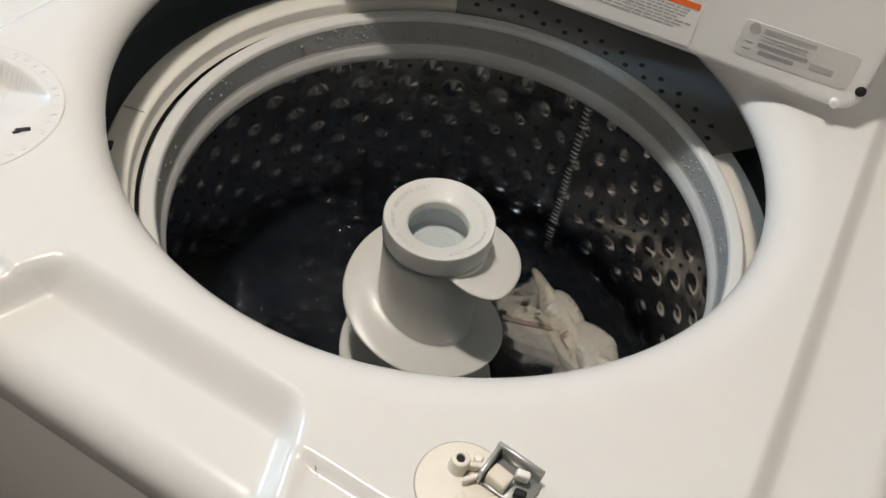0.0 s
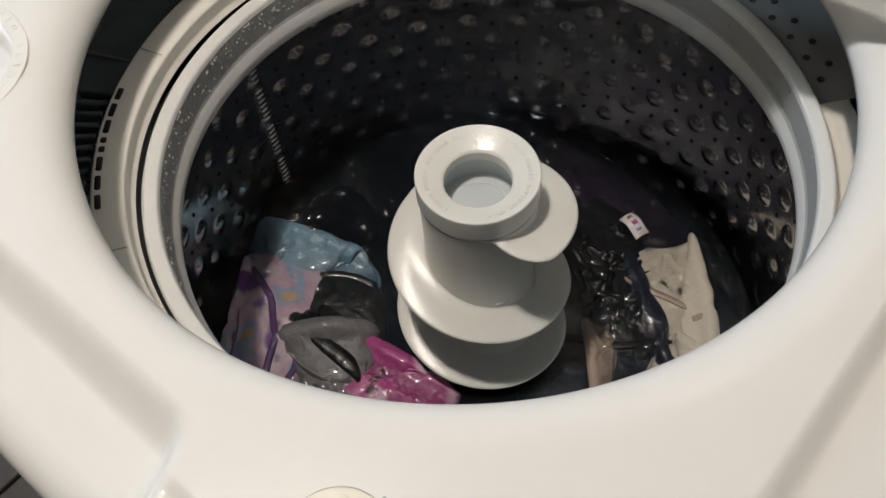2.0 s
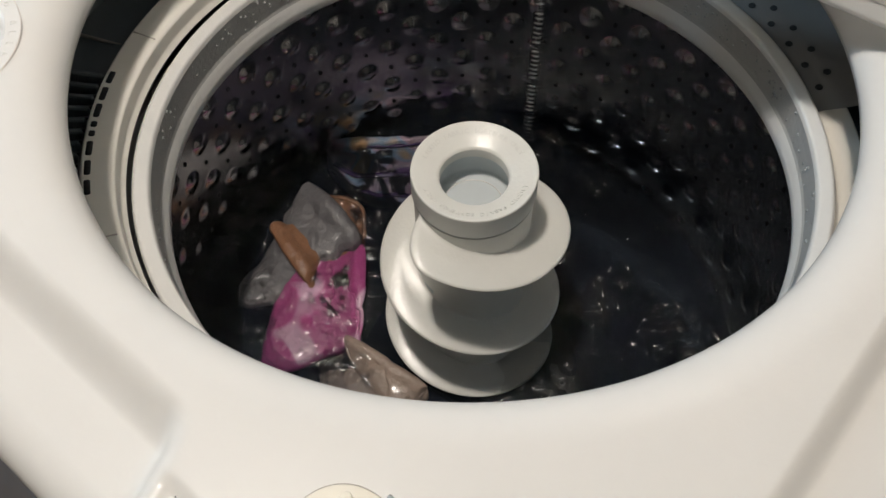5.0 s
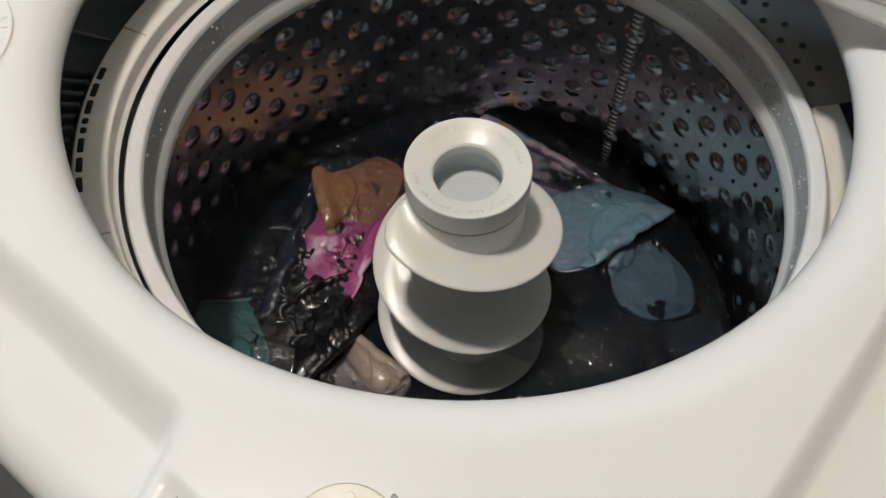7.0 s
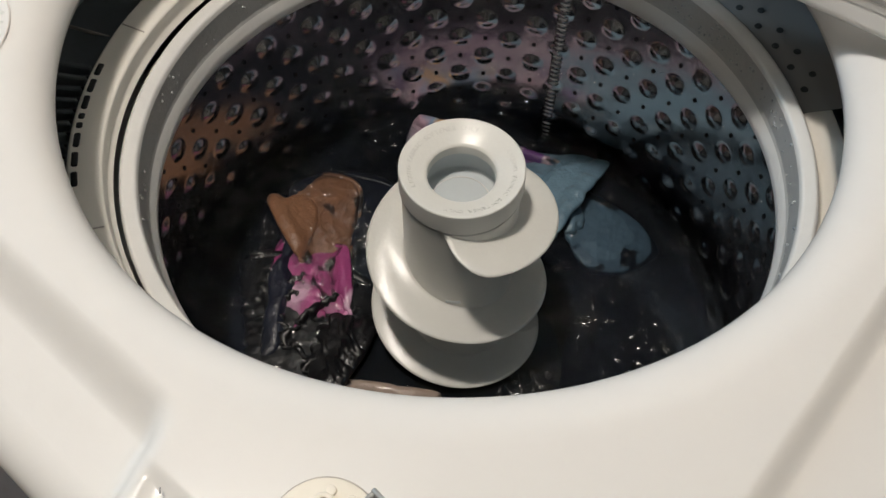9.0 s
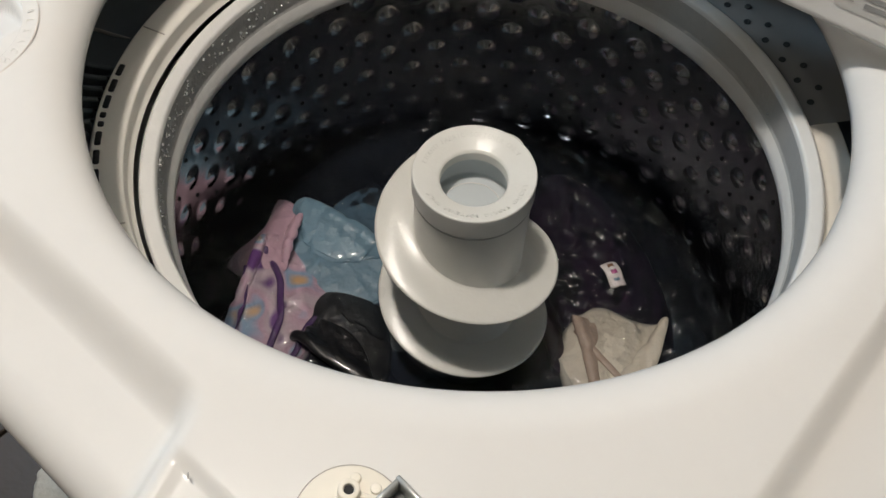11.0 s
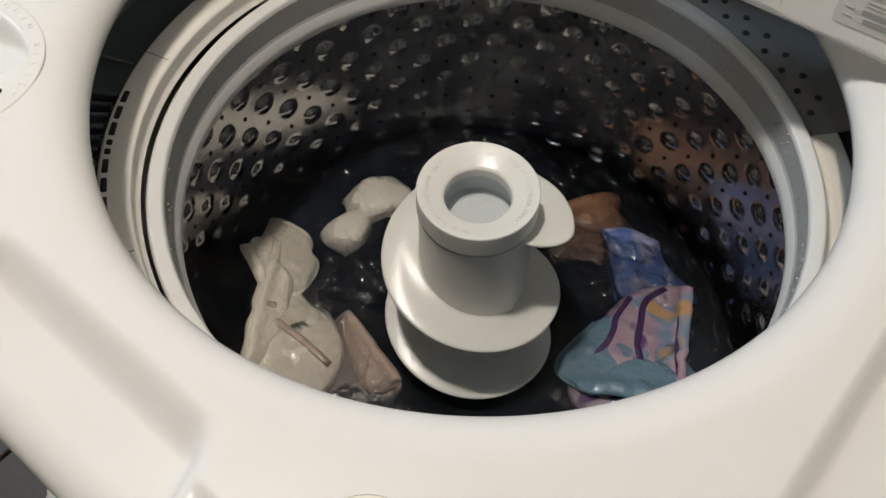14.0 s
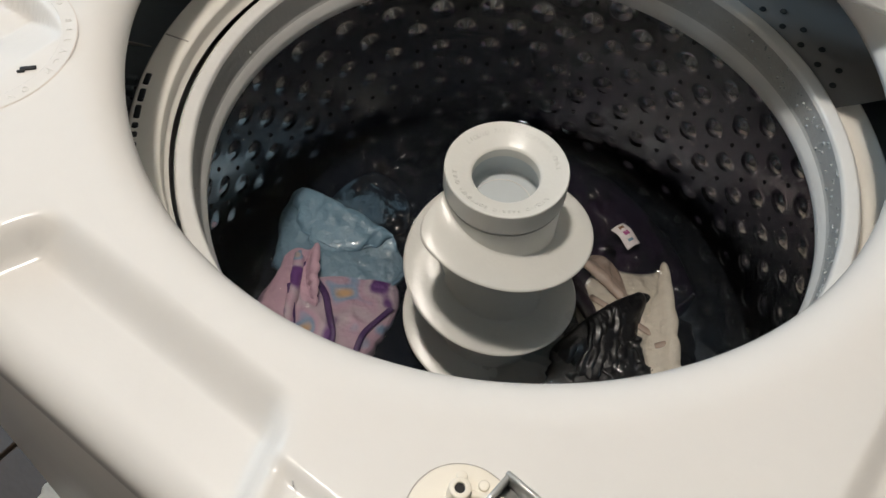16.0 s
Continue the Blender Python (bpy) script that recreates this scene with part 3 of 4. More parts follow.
def bleach():
    v, f = lathe([(0.0512, 0.0001), (0.0515, 0.0003), (0.0595, 0.0003), (0.0598, 0.0001)], 96)
    ob = put("bleach_dispenser", mesh_of("bleach_dispenser", v, f, ENAMEL, False), WASHER, pose(-0.229, -0.236, DECK_Z), "white round bleach dispenser rim with raised lettering")
    v, f = lathe([(0.0598, 0.0002), (0.0600, 0.0005), (0.0604, 0.0)], 96)
    put("joint", mesh_of("joint", v, f, GRIME), ob, label="faint grime line round the insert")
    part("drain_slit", box_bm(0.0085, 0.0030, 0.0012, 0.0005, 1), BLACK, ob, m=pose(0.0440, 0.0085, 0.0004, 0, 0, 50))
    part("drain_slit", box_bm(0.0040, 0.0018, 0.0012, 0.0004, 1), BLACK, ob, m=pose(0.0430, 0.0045, 0.0004, 0, 0, 50))
    letters("LIQUID BLEACH ONLY", 0.0552, 0.0003, 118, -28, 0.0058, ob, FAINT)


bleach()

# ---- water ----
WATER_Z = 0.575


def water():
    n, rings = 420, 150
    v, f = [(0, 0, 0)], []
    for j in range(1, rings + 1):
        r = (BASKET_R - 0.001) * j / rings
        for i in range(n):
            a = 2 * math.pi * i / n
            p = Vector((r * math.cos(a), r * math.sin(a), 0))
            stir = smoothstep(-0.10, 0.34, noise.noise(p * 11 + Vector((7, 2, 1))))
            z = 0.0022 * noise.noise(p * 16) + 0.0012 * noise.noise(p * 42 + Vector((3, 1, 5)))
            z += stir * (0.0060 * noise.noise(p * 62 + Vector((1, 9, 4))) + 0.0030 * noise.noise(p * 125))
            v.append((p.x, p.y, z * min(1, (BASKET_R - r) / 0.03 + 0.3)))
    for i in range(n):
        f.append((0, 1 + i, 1 + (i + 1) % n))
    for j in range(rings - 1):
        for i in range(n):
            b, c = 1 + j * n + i, 1 + j * n + (i + 1) % n
            f.append((b, b + n, c + n, c))
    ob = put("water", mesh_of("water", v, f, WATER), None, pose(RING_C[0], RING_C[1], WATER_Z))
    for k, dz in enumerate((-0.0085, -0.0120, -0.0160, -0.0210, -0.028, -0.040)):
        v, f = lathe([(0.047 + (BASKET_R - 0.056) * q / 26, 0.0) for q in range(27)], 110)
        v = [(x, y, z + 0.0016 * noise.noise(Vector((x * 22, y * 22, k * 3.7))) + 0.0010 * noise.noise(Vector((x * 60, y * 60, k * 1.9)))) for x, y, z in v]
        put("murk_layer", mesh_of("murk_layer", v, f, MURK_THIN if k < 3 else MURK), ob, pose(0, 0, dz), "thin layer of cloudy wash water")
    # short steep wavelets in clusters, thrown up by the agitator
    rnd = random.Random(15)
    spots = []
    for _ in range(17):
        a, r = rnd.uniform(0, 2 * math.pi), rnd.uniform(0.10, 0.24)
        spots += [(r * math.cos(a) + rnd.gauss(0, 0.024), r * math.sin(a) + rnd.gauss(0, 0.024)) for _ in range(34)]
    spots += [(rnd.uniform(-0.25, 0.25), rnd.uniform(-0.25, 0.25)) for _ in range(330)]
    v, f = [], []
    for x, y in spots:
        if not 0.085 < math.hypot(x, y) < 0.255:
            continue
        half, wide, turn, bow = rnd.uniform(0.005, 0.013), rnd.uniform(0.0028, 0.0058), rnd.uniform(0, math.pi), rnd.uniform(-25, 25)
        tall = wide * rnd.uniform(0.32, 0.52)
        ct, st, k = math.cos(turn), math.sin(turn), len(v)
        for i in range(13):
            q = -1 + 2 * i / 12
            w = math.cos(q * math.pi / 2) ** 2
            for j in range(11):
                u = -1 + 2 * j / 10
                p0, p1 = q * half, bow * (q * half) ** 2 + wide * u
                v.append((x + p0 * ct - p1 * st, y + p0 * st + p1 * ct, 0.0022 + tall * w * (0.5 + 0.5 * math.cos(math.pi * u))))
        f += [(k + i * 11 + j, k + (i + 1) * 11 + j, k + (i + 1) * 11 + j + 1, k + i * 11 + j + 1) for i in range(12) for j in range(10)]
    tagged(put("wavelets", mesh_of("wavelets", v, f, CREST), ob), kind="stuff")
    return tagged(ob, "dark murky rippled wash water in the basket", "water", kind="structure")


WATER_OB = water()


# ---- laundry ----
def cloth_material(name, colour, rough=0.55, second=None, pattern=30.0, wrinkle=0.0042):
    m = material(name, colour, rough, grain=0.18, scale=160, big=0.22, bump=wrinkle, bump_scale=70, coat=0.3)
    n, l = m.node_tree.nodes, m.node_tree.links
    b = n["Principled BSDF"]
    if second:
        src = b.inputs["Base Color"].links[0].from_socket
        tc = n.new("ShaderNodeTexCoord")
        t = n.new("ShaderNodeTexNoise")
        t.inputs["Scale"].default_value = pattern
        t.inputs["Detail"].default_value = 1
        l.new(tc.outputs["Object"], t.inputs["Vector"])
        ramp = n.new("ShaderNodeValToRGB")
        ramp.color_ramp.interpolation = "LINEAR"
        stops = second
        el = ramp.color_ramp.elements
        while len(el) < len(stops):
            el.new(0.5)
        for e, (p, c) in zip(el, stops):
            e.position, e.color = p, (*c, 1)
        l.new(t.outputs["Fac"], ramp.inputs[0])
        mix = n.new("ShaderNodeMix")
        mix.data_type, mix.blend_type = "RGBA", "MULTIPLY"
        mix.inputs["Factor"].default_value = 1.0
        l.new(src, mix.inputs["A"])
        l.new(ramp.outputs[0], mix.inputs["B"])
        l.new(mix.outputs["Result"], b.inputs["Base Color"])
    return m


C_WHITE = cloth_material("wet_cream_knit", (0.62, 0.57, 0.48), 0.5)
C_SOCK = cloth_material("wet_white_cotton", (0.60, 0.57, 0.50), 0.5)
C_TAUPE = cloth_material("wet_taupe_jersey", (0.36, 0.28, 0.23), 0.45)
C_PURPLE = cloth_material("wet_dark_plum_cotton", (0.022, 0.009, 0.024), 0.3, wrinkle=0.003)
C_PINK = cloth_material("wet_magenta_cotton", (0.36, 0.062, 0.21), 0.42, [(0.58, (1, 1, 1)), (0.64, (1.5, 5.5, 2.2))], 22)
C_BROWN = cloth_material("wet_tan_cotton", (0.24, 0.12, 0.066), 0.42)
C_GREY = cloth_material("wet_grey_cotton", (0.13, 0.125, 0.13), 0.5)
C_BLUE = cloth_material("wet_steel_blue_cotton", (0.15, 0.25, 0.325), 0.42)
C_PRINT = cloth_material("wet_pastel_print", (0.44, 0.36, 0.40), 0.5, [(0.36, (0.25, 0.10, 0.42)), (0.42, (1, 1, 1)), (0.55, (1.0, 0.80, 0.90)), (0.62, (0.45, 0.85, 1.1)), (0.70, (1.2, 0.9, 0.4))], 26)
C_LILAC = cloth_material("wet_pale_pink_cotton", (0.50, 0.33, 0.40), 0.5)
C_ROYAL = cloth_material("wet_royal_blue_print", (0.07, 0.13, 0.34), 0.5, [(0.50, (1, 1, 1)), (0.62, (3.6, 2.0, 1.2))], 40)
C_BLACK = cloth_material("wet_black_lace", (0.004, 0.004, 0.005), 0.36, wrinkle=0.003)
C_NAVY = cloth_material("wet_navy_cotton", (0.010, 0.013, 0.026), 0.3, wrinkle=0.003)
C_TEAL = cloth_material("wet_teal_cotton", (0.045, 0.125, 0.13), 0.5)
C_TAG = cloth_material("white_care_tag", (0.72, 0.66, 0.66), 0.5)
C_TRIM = cloth_material("purple_trim", (0.06, 0.02, 0.10), 0.45)


def grid_normals(P):
    du, dv = np.gradient(P, axis=0), np.gradient(P, axis=1)
    nn = np.cross(du, dv)
    return nn / np.maximum(np.linalg.norm(nn, axis=2, keepdims=True), 1e-9)


def finer(P):
    """The grid with one point more between every two, on a smooth curve."""
    for axis in (0, 1):
        P = np.swapaxes(P, 0, axis)
        pad = np.concatenate([2 * P[:1] - P[1:2], P, 2 * P[-1:] - P[-2:-1]])
        half = (9 * (pad[1:-2] + pad[2:-1]) - pad[:-3] - pad[3:]) / 16
        out = np.empty((2 * len(P) - 1,) + P.shape[1:])
        out[0::2], out[1::2] = P, half
        P = np.swapaxes(out, 0, axis)
    return P


def drape(w, d, h, seed, squeeze=1.25, stiff=0.30, fold=0.45, waist=0.2, n=46, steps=170):
    """A sheet of wet cloth pushed together until it buckles into folds, one border turned over, its hem sinking. Returns a grid of points."""
    rnd = np.random.RandomState(seed)
    g = np.linspace(-1, 1, n)
    U, V = np.meshgrid(g, g, indexing="ij")
    shape_x = U * np.sqrt(1 - 0.40 * V ** 2) * (1 - waist * V)
    shape_y = V * np.sqrt(1 - 0.40 * U ** 2) * (1 + 0.5 * waist * np.sin(2.2 * U + seed))

    def swell(k, amp):
        out = np.zeros_like(U)
        for _ in range(6):
            a, b, c = rnd.uniform(-k, k), rnd.uniform(-k, k), rnd.uniform(0, 6.28)
            out += np.sin(a * U + b * V + c)
        return amp * out / 6
    X = shape_x * w / 2 + swell(3.0, 0.020 * w / 0.13)
    Y = shape_y * d / 2 + swell(3.0, 0.020 * w / 0.13)
    spare = 1 + (squeeze - 1) * (1 - 0.55 * np.maximum(abs(U), abs(V)) ** 6)
    rest = np.stack([X * spare, Y * spare, np.zeros_like(X)], 2)
    P = np.stack([X, Y, swell(7.0, 0.012) + swell(14.0, 0.006)], 2)
    mound = np.clip(1 - U ** 2, 0, 1) * np.clip(1 - V ** 2, 0, 1)
    base = h * 0.55 * mound ** 0.5 - 0.011 * (1 - mound ** 0.22)
    # one border turned back over the rest
    if fold < 1:
        a = rnd.uniform(0, 6.28)
        s = P[:, :, 0] / (w / 2) * math.cos(a) + P[:, :, 1] / (d / 2) * math.sin(a)
        over = np.clip(s - fold, 0, None)
        P[:, :, 0] -= 1.85 * over * math.cos(a) * w / 2
        P[:, :, 1] -= 1.85 * over * math.sin(a) * d / 2
        lift = np.clip(over / 0.12, 0, 1) * 0.009
        P[:, :, 2] += lift
        base = base + lift + 0.010 * np.exp(-((s - fold) / 0.18) ** 2)
    P[:, :, 2] += base
    hold = P.copy()
    links = []
    for di, dj, k in ((1, 0, 0.42), (0, 1, 0.42), (1, 1, 0.20), (1, -1, 0.20), (2, 0, stiff * 0.4), (0, 2, stiff * 0.4), (4, 0, stiff * 0.35), (0, 4, stiff * 0.35)):
        i0, i1 = slice(0, n - di), slice(di, n)
        j0, j1 = (slice(0, n - dj), slice(dj, n)) if dj >= 0 else (slice(-dj, n), slice(0, n + dj))
        links.append((i0, j0, i1, j1, k, np.linalg.norm(rest[i1, j1] - rest[i0, j0], axis=2)))
    ease = min(1.0, 1.5 / sum(k for *_, k, _ in links))
    for _ in range(steps):
        move = np.zeros_like(P)
        for i0, j0, i1, j1, k, want in links:
            e = P[i1, j1] - P[i0, j0]
            far = np.maximum(np.linalg.norm(e, axis=2), 1e-6)
            c = e * (ease * k * 0.5 * (far - want) / far)[:, :, None]
            move[i0, j0] += c
            move[i1, j1] -= c
        P = P + move
        P[:, :, :2] += 0.035 * (hold - P)[:, :, :2]
        P[:, :, 2] -= 0.0003
        low = base - 0.004 - P[:, :, 2]
        P[:, :, 2] += 0.5 * np.clip(low, 0, None)
        high = P[:, :, 2] - base - h * 0.75
        P[:, :, 2] -= 0.35 * np.clip(high, 0, None)
    # the finest crumbs soak flat
    for _ in range(1 if stiff > 0.12 else 0):
        mid = P.copy()
        mid[1:-1] = (P[:-2] + 2 * P[1:-1] + P[2:]) / 4
        P = mid.copy()
        P[:, 1:-1] = (mid[:, :-2] + 2 * mid[:, 1:-1] + mid[:, 2:]) / 4
    return finer(P)


def sheet_mesh(name, P, mat, thick=0.0016):
    n, m = P.shape[:2]
    N = grid_normals(P)
    v = np.concatenate([P.reshape(-1, 3), (P - N * thick).reshape(-1, 3)]).tolist()
    k, f = n * m, []
    for i in range(n - 1):
        for j in range(m - 1):
            a = i * m + j
            f.append((a, a + m, a + m + 1, a + 1))
            f.append((k + a, k + a + 1, k + a + m + 1, k + a + m))
    rim = [(0, j) for j in range(m)] + [(i, m - 1) for i in range(1, n)] + [(n - 1, j) for j in range(m - 2, -1, -1)] + [(i, 0) for i in range(n - 2, 0, -1)]
    rim = [i * m + j for i, j in rim]
    for a, b in zip(rim, rim[1:] + rim[:1]):
        f.append((a, b, k + b, k + a))
    return mesh_of(name, v, f, mat)


def garment(name, w, d, h, seed, mat, label, category, squeeze=1.25, stiff=0.30, fold=0.45, waist=0.2, cords=()):
    P = drape(w, d, h, seed, squeeze, stiff, fold, waist)
    ob = tagged(put(name, sheet_mesh(name, P, mat)), label, category)
    N = grid_normals(P)
    top = len(P) - 1
    for part_name, cord_mat, cord_label, r, path in cords:
        pts = []
        for (u0, v0), (u1, v1) in zip(path, path[1:]):
            for q in range(6):
                i, j = round((u0 + (u1 - u0) * q / 6) * top), round((v0 + (v1 - v0) * q / 6) * top)
                up = N[i, j] if N[i, j][2] > 0 else -N[i, j]
                pts.append(P[i, j] + up * 0.0010)
        band(pts, r, cord_mat, part_name, ob, cord_label)
    return ob


def band(points, r, mat, name, parent, label):
    """A flat woven band through the points, four times as wide as thick."""
    pts = np.array(points)
    for _ in range(2):
        pts[1:-1] = (pts[:-2] + 2 * pts[1:-1] + pts[2:]) / 4
    t = np.gradient(pts, axis=0)
    t /= np.maximum(np.linalg.norm(t, axis=1, keepdims=True), 1e-9)
    side = np.cross(t, (0, 0, 1.0))
    side /= np.maximum(np.linalg.norm(side, axis=1, keepdims=True), 1e-9)
    up = np.cross(side, t)
    v, f, k = [], [], 8
    for p, a, b in zip(pts, side, up):
        for q in range(k):
            w = 2 * math.pi * q / k
            v.append(tuple(p + a * r * math.cos(w) + b * r * 0.35 * math.sin(w)))
    for i in range(len(pts) - 1):
        for q in range(k):
            f.append((i * k + q, i * k + (q + 1) % k, (i + 1) * k + (q + 1) % k, (i + 1) * k + q))
    f += [tuple(range(k)), tuple((len(pts) - 1) * k + q for q in range(k))]
    return put(name, mesh_of(name, v, f, mat), parent, None, label)


STRAP = [("strap", C_TAUPE, "thin beige strap", 0.0036, [(0.30, 0.12), (0.42, 0.40), (0.50, 0.62), (0.72, 0.86)])]
EDGING = [("trim", C_TRIM, "purple edging", 0.0034, [(0.14, 0.20), (0.30, 0.46), (0.52, 0.60), (0.80, 0.66), (0.90, 0.44)]),
          ("trim", C_TRIM, "purple edging", 0.0034, [(0.24, 0.10), (0.50, 0.24), (0.74, 0.30), (0.90, 0.20)]),
          ("trim", C_TRIM, "purple edging", 0.0030, [(0.40, 0.92), (0.56, 0.78), (0.78, 0.84), (0.92, 0.74)])]
HEM = [("waistband", C_BLACK, "black elastic waistband", 0.0040, [(0.06, 0.10), (0.10, 0.40), (0.08, 0.70), (0.12, 0.94)])]
def hem(mat, label, edge=0.05):
    return [("hem", mat, label, 0.0022, [(edge, 0.06), (edge + 0.03, 0.35), (edge, 0.65), (edge + 0.02, 0.94)]),
            ("hem", mat, label, 0.0020, [(0.12, 0.95), (0.45, 0.96), (0.75, 0.94), (0.95, 0.90)])]


L = {}
L["white"] = garment("cream_bralette", 0.152, 0.128, 0.0200, 3, C_WHITE, "crumpled wet cream padded bralette floating in the water", "bralette", 1.26, 0.32, 0.40, 0.15, STRAP)
L["white2"] = garment("cream_bodice", 0.116, 0.085, 0.0170, 13, C_WHITE, "wet cream cloth bundle floating in the water", "top", 1.28, 0.27, 0.35, 0.25, hem(C_WHITE, "stitched hem"))
L["sockball"] = garment("white_sock", 0.085, 0.061, 0.0330, 5, C_SOCK, "balled wet white sock", "sock", 1.40, 0.15, 1.0, 0.1)
L["sock2"] = garment("white_sock", 0.061, 0.044, 0.0240, 6, C_SOCK, "balled small wet white sock", "sock", 1.40, 0.15, 1.0, 0.1)
L["taupe"] = garment("taupe_camisole", 0.128, 0.098, 0.0130, 8, C_TAUPE, "smooth wet taupe camisole half under water", "camisole", 1.18, 0.36, 0.30, 0.3, hem(C_TAUPE, "stitched hem"))
L["plum"] = garment("plum_shirt", 0.240, 0.180, 0.0110, 9, C_PURPLE, "dark plum wet shirt just under the water", "shirt", 1.22, 0.20, 0.65, 0.2, hem(C_PURPLE, "stitched hem"))
L["pink"] = garment("magenta_top", 0.160, 0.112, 0.0200, 10, C_PINK, "bright magenta tie-dyed wet top", "top", 1.34, 0.19, 0.45, 0.25, hem(C_PINK, "stitched hem"))
L["brown"] = garment("tan_shorts", 0.134, 0.104, 0.0170, 11, C_BROWN, "wet tan brown cotton shorts", "shorts", 1.32, 0.19, 0.50, 0.2, hem(C_BROWN, "stitched hem"))
L["grey"] = garment("grey_top", 0.183, 0.095, 0.0170, 12, C_GREY, "wet dark grey cotton top", "top", 1.32, 0.23, 0.35, 0.2, hem(C_GREY, "stitched hem"))
L["blue"] = garment("steel_blue_shirt", 0.140, 0.122, 0.0180, 14, C_BLUE, "wet steel-blue cotton shirt with soft folds", "shirt", 1.34, 0.21, 0.40, 0.25, hem(C_BLUE, "stitched hem"))
L["blue2"] = garment("steel_blue_sleeve", 0.116, 0.085, 0.0100, 15, C_BLUE, "steel-blue wet cloth spread under the surface", "shirt", 1.28, 0.23, 0.60, 0.25)
L["print"] = garment("pastel_print_top", 0.165, 0.116, 0.0150, 16, C_PRINT, "pastel printed wet top with purple trim", "top", 1.28, 0.21, 0.62, 0.2, EDGING)
L["lilac"] = garment("pale_pink_top", 0.098, 0.073, 0.0170, 17, C_LILAC, "wet pale pink cotton top", "top", 1.30, 0.21, 0.45, 0.2, hem(C_LILAC, "stitched hem"))
L["royal"] = garment("royal_blue_top", 0.122, 0.079, 0.0160, 18, C_ROYAL, "wet royal blue printed top", "top", 1.36, 0.15, 0.50, 0.2)
L["lace"] = garment("black_lace_dress", 0.205, 0.165, 0.0170, 19, C_BLACK, "glossy wet black ruffled dress", "dress", 1.42, 0.10, 0.55, 0.2, HEM)
L["black"] = garment("black_blouse", 0.134, 0.098, 0.0170, 20, C_BLACK, "glossy wet black top", "top", 1.30, 0.18, 0.40, 0.2, HEM)
L["navy"] = garment("navy_trousers", 0.232, 0.159, 0.0110, 21, C_NAVY, "dark navy wet trousers under the water", "trousers", 1.22, 0.25, 0.60, 0.2, hem(C_NAVY, "stitched hem"))
L["teal"] = garment("teal_top", 0.110, 0.073, 0.0110, 22, C_TEAL, "wet teal cotton top under the surface", "top", 1.28, 0.21, 0.55, 0.2, hem(C_TEAL, "stitched hem"))


def care_tag():
    ob = tagged(new("care_tag"), "small white care tag with a faint coloured print on dark cloth", "tag")
    v, f = [], []
    for j in range(9):
        for i in range(13):
            x, y = (i / 12 - 0.5) * 0.028, (j / 8 - 0.5) * 0.017
            v.append((x, y, 0.004 + 0.0025 * math.sin(x * 180 + 1) + 0.0015 * math.cos(y * 260)))
    for j in range(8):
        for i in range(12):
            b = j * 13 + i
            f.append((b, b + 1, b + 14, b + 13))
    me = mesh_of("cloth", v, f, C_TAG)
    c = put("cloth", me, ob)
    so = c.modifiers.new("thickness", "SOLIDIFY")
    so.thickness = 0.0012
    for x, mat in ((-0.006, C_BLUE), (0.001, C_PINK), (0.008, C_BROWN)):
        part("print_patch", box_bm(0.005, 0.006, 0.0008, 0.0002, 1), mat, ob, m=pose(x, 0.0, 0.0052 + 0.0025 * math.sin(x * 180 + 1), 0, 0, 0))
    return ob


L["tag"] = care_tag()

# ---- floor tiles ----
def floor_tiles():
    s = 0.33
    bm = box_bm(s - 0.006, s - 0.006, 0.012, 0.002, 1)
    me = bpy.data.meshes.new("tile")
    bm.to_mesh(me)
    bm.free()
    me.materials.append(TILE)
    for i in range(10):
        for j in range(8):
            x, y = X0 + (i + 0.4) * s, Y0 + (j + 0.4) * s
            if x < X1 - 0.1 and y < Y1 - 0.1:
                put("tile", me, floor, Matrix.Translation(Vector((x, y, 0.0)) - floor.location))


floor_tiles()

def floor_cloth():
    P = drape(0.11, 0.09, 0.026, 41, 1.28, 0.35, 1.0, 0.2)
    P[:, :, 2] -= P[:, :, 2].min() - 0.0085
    ob = tagged(put("rag", sheet_mesh("rag", P, C_SOCK)), "crumpled white rag lying on the tiled floor", "rag")
    ob.matrix_basis = pose(-0.400, -0.312, 0.0, 0, 0, 30)


floor_cloth()

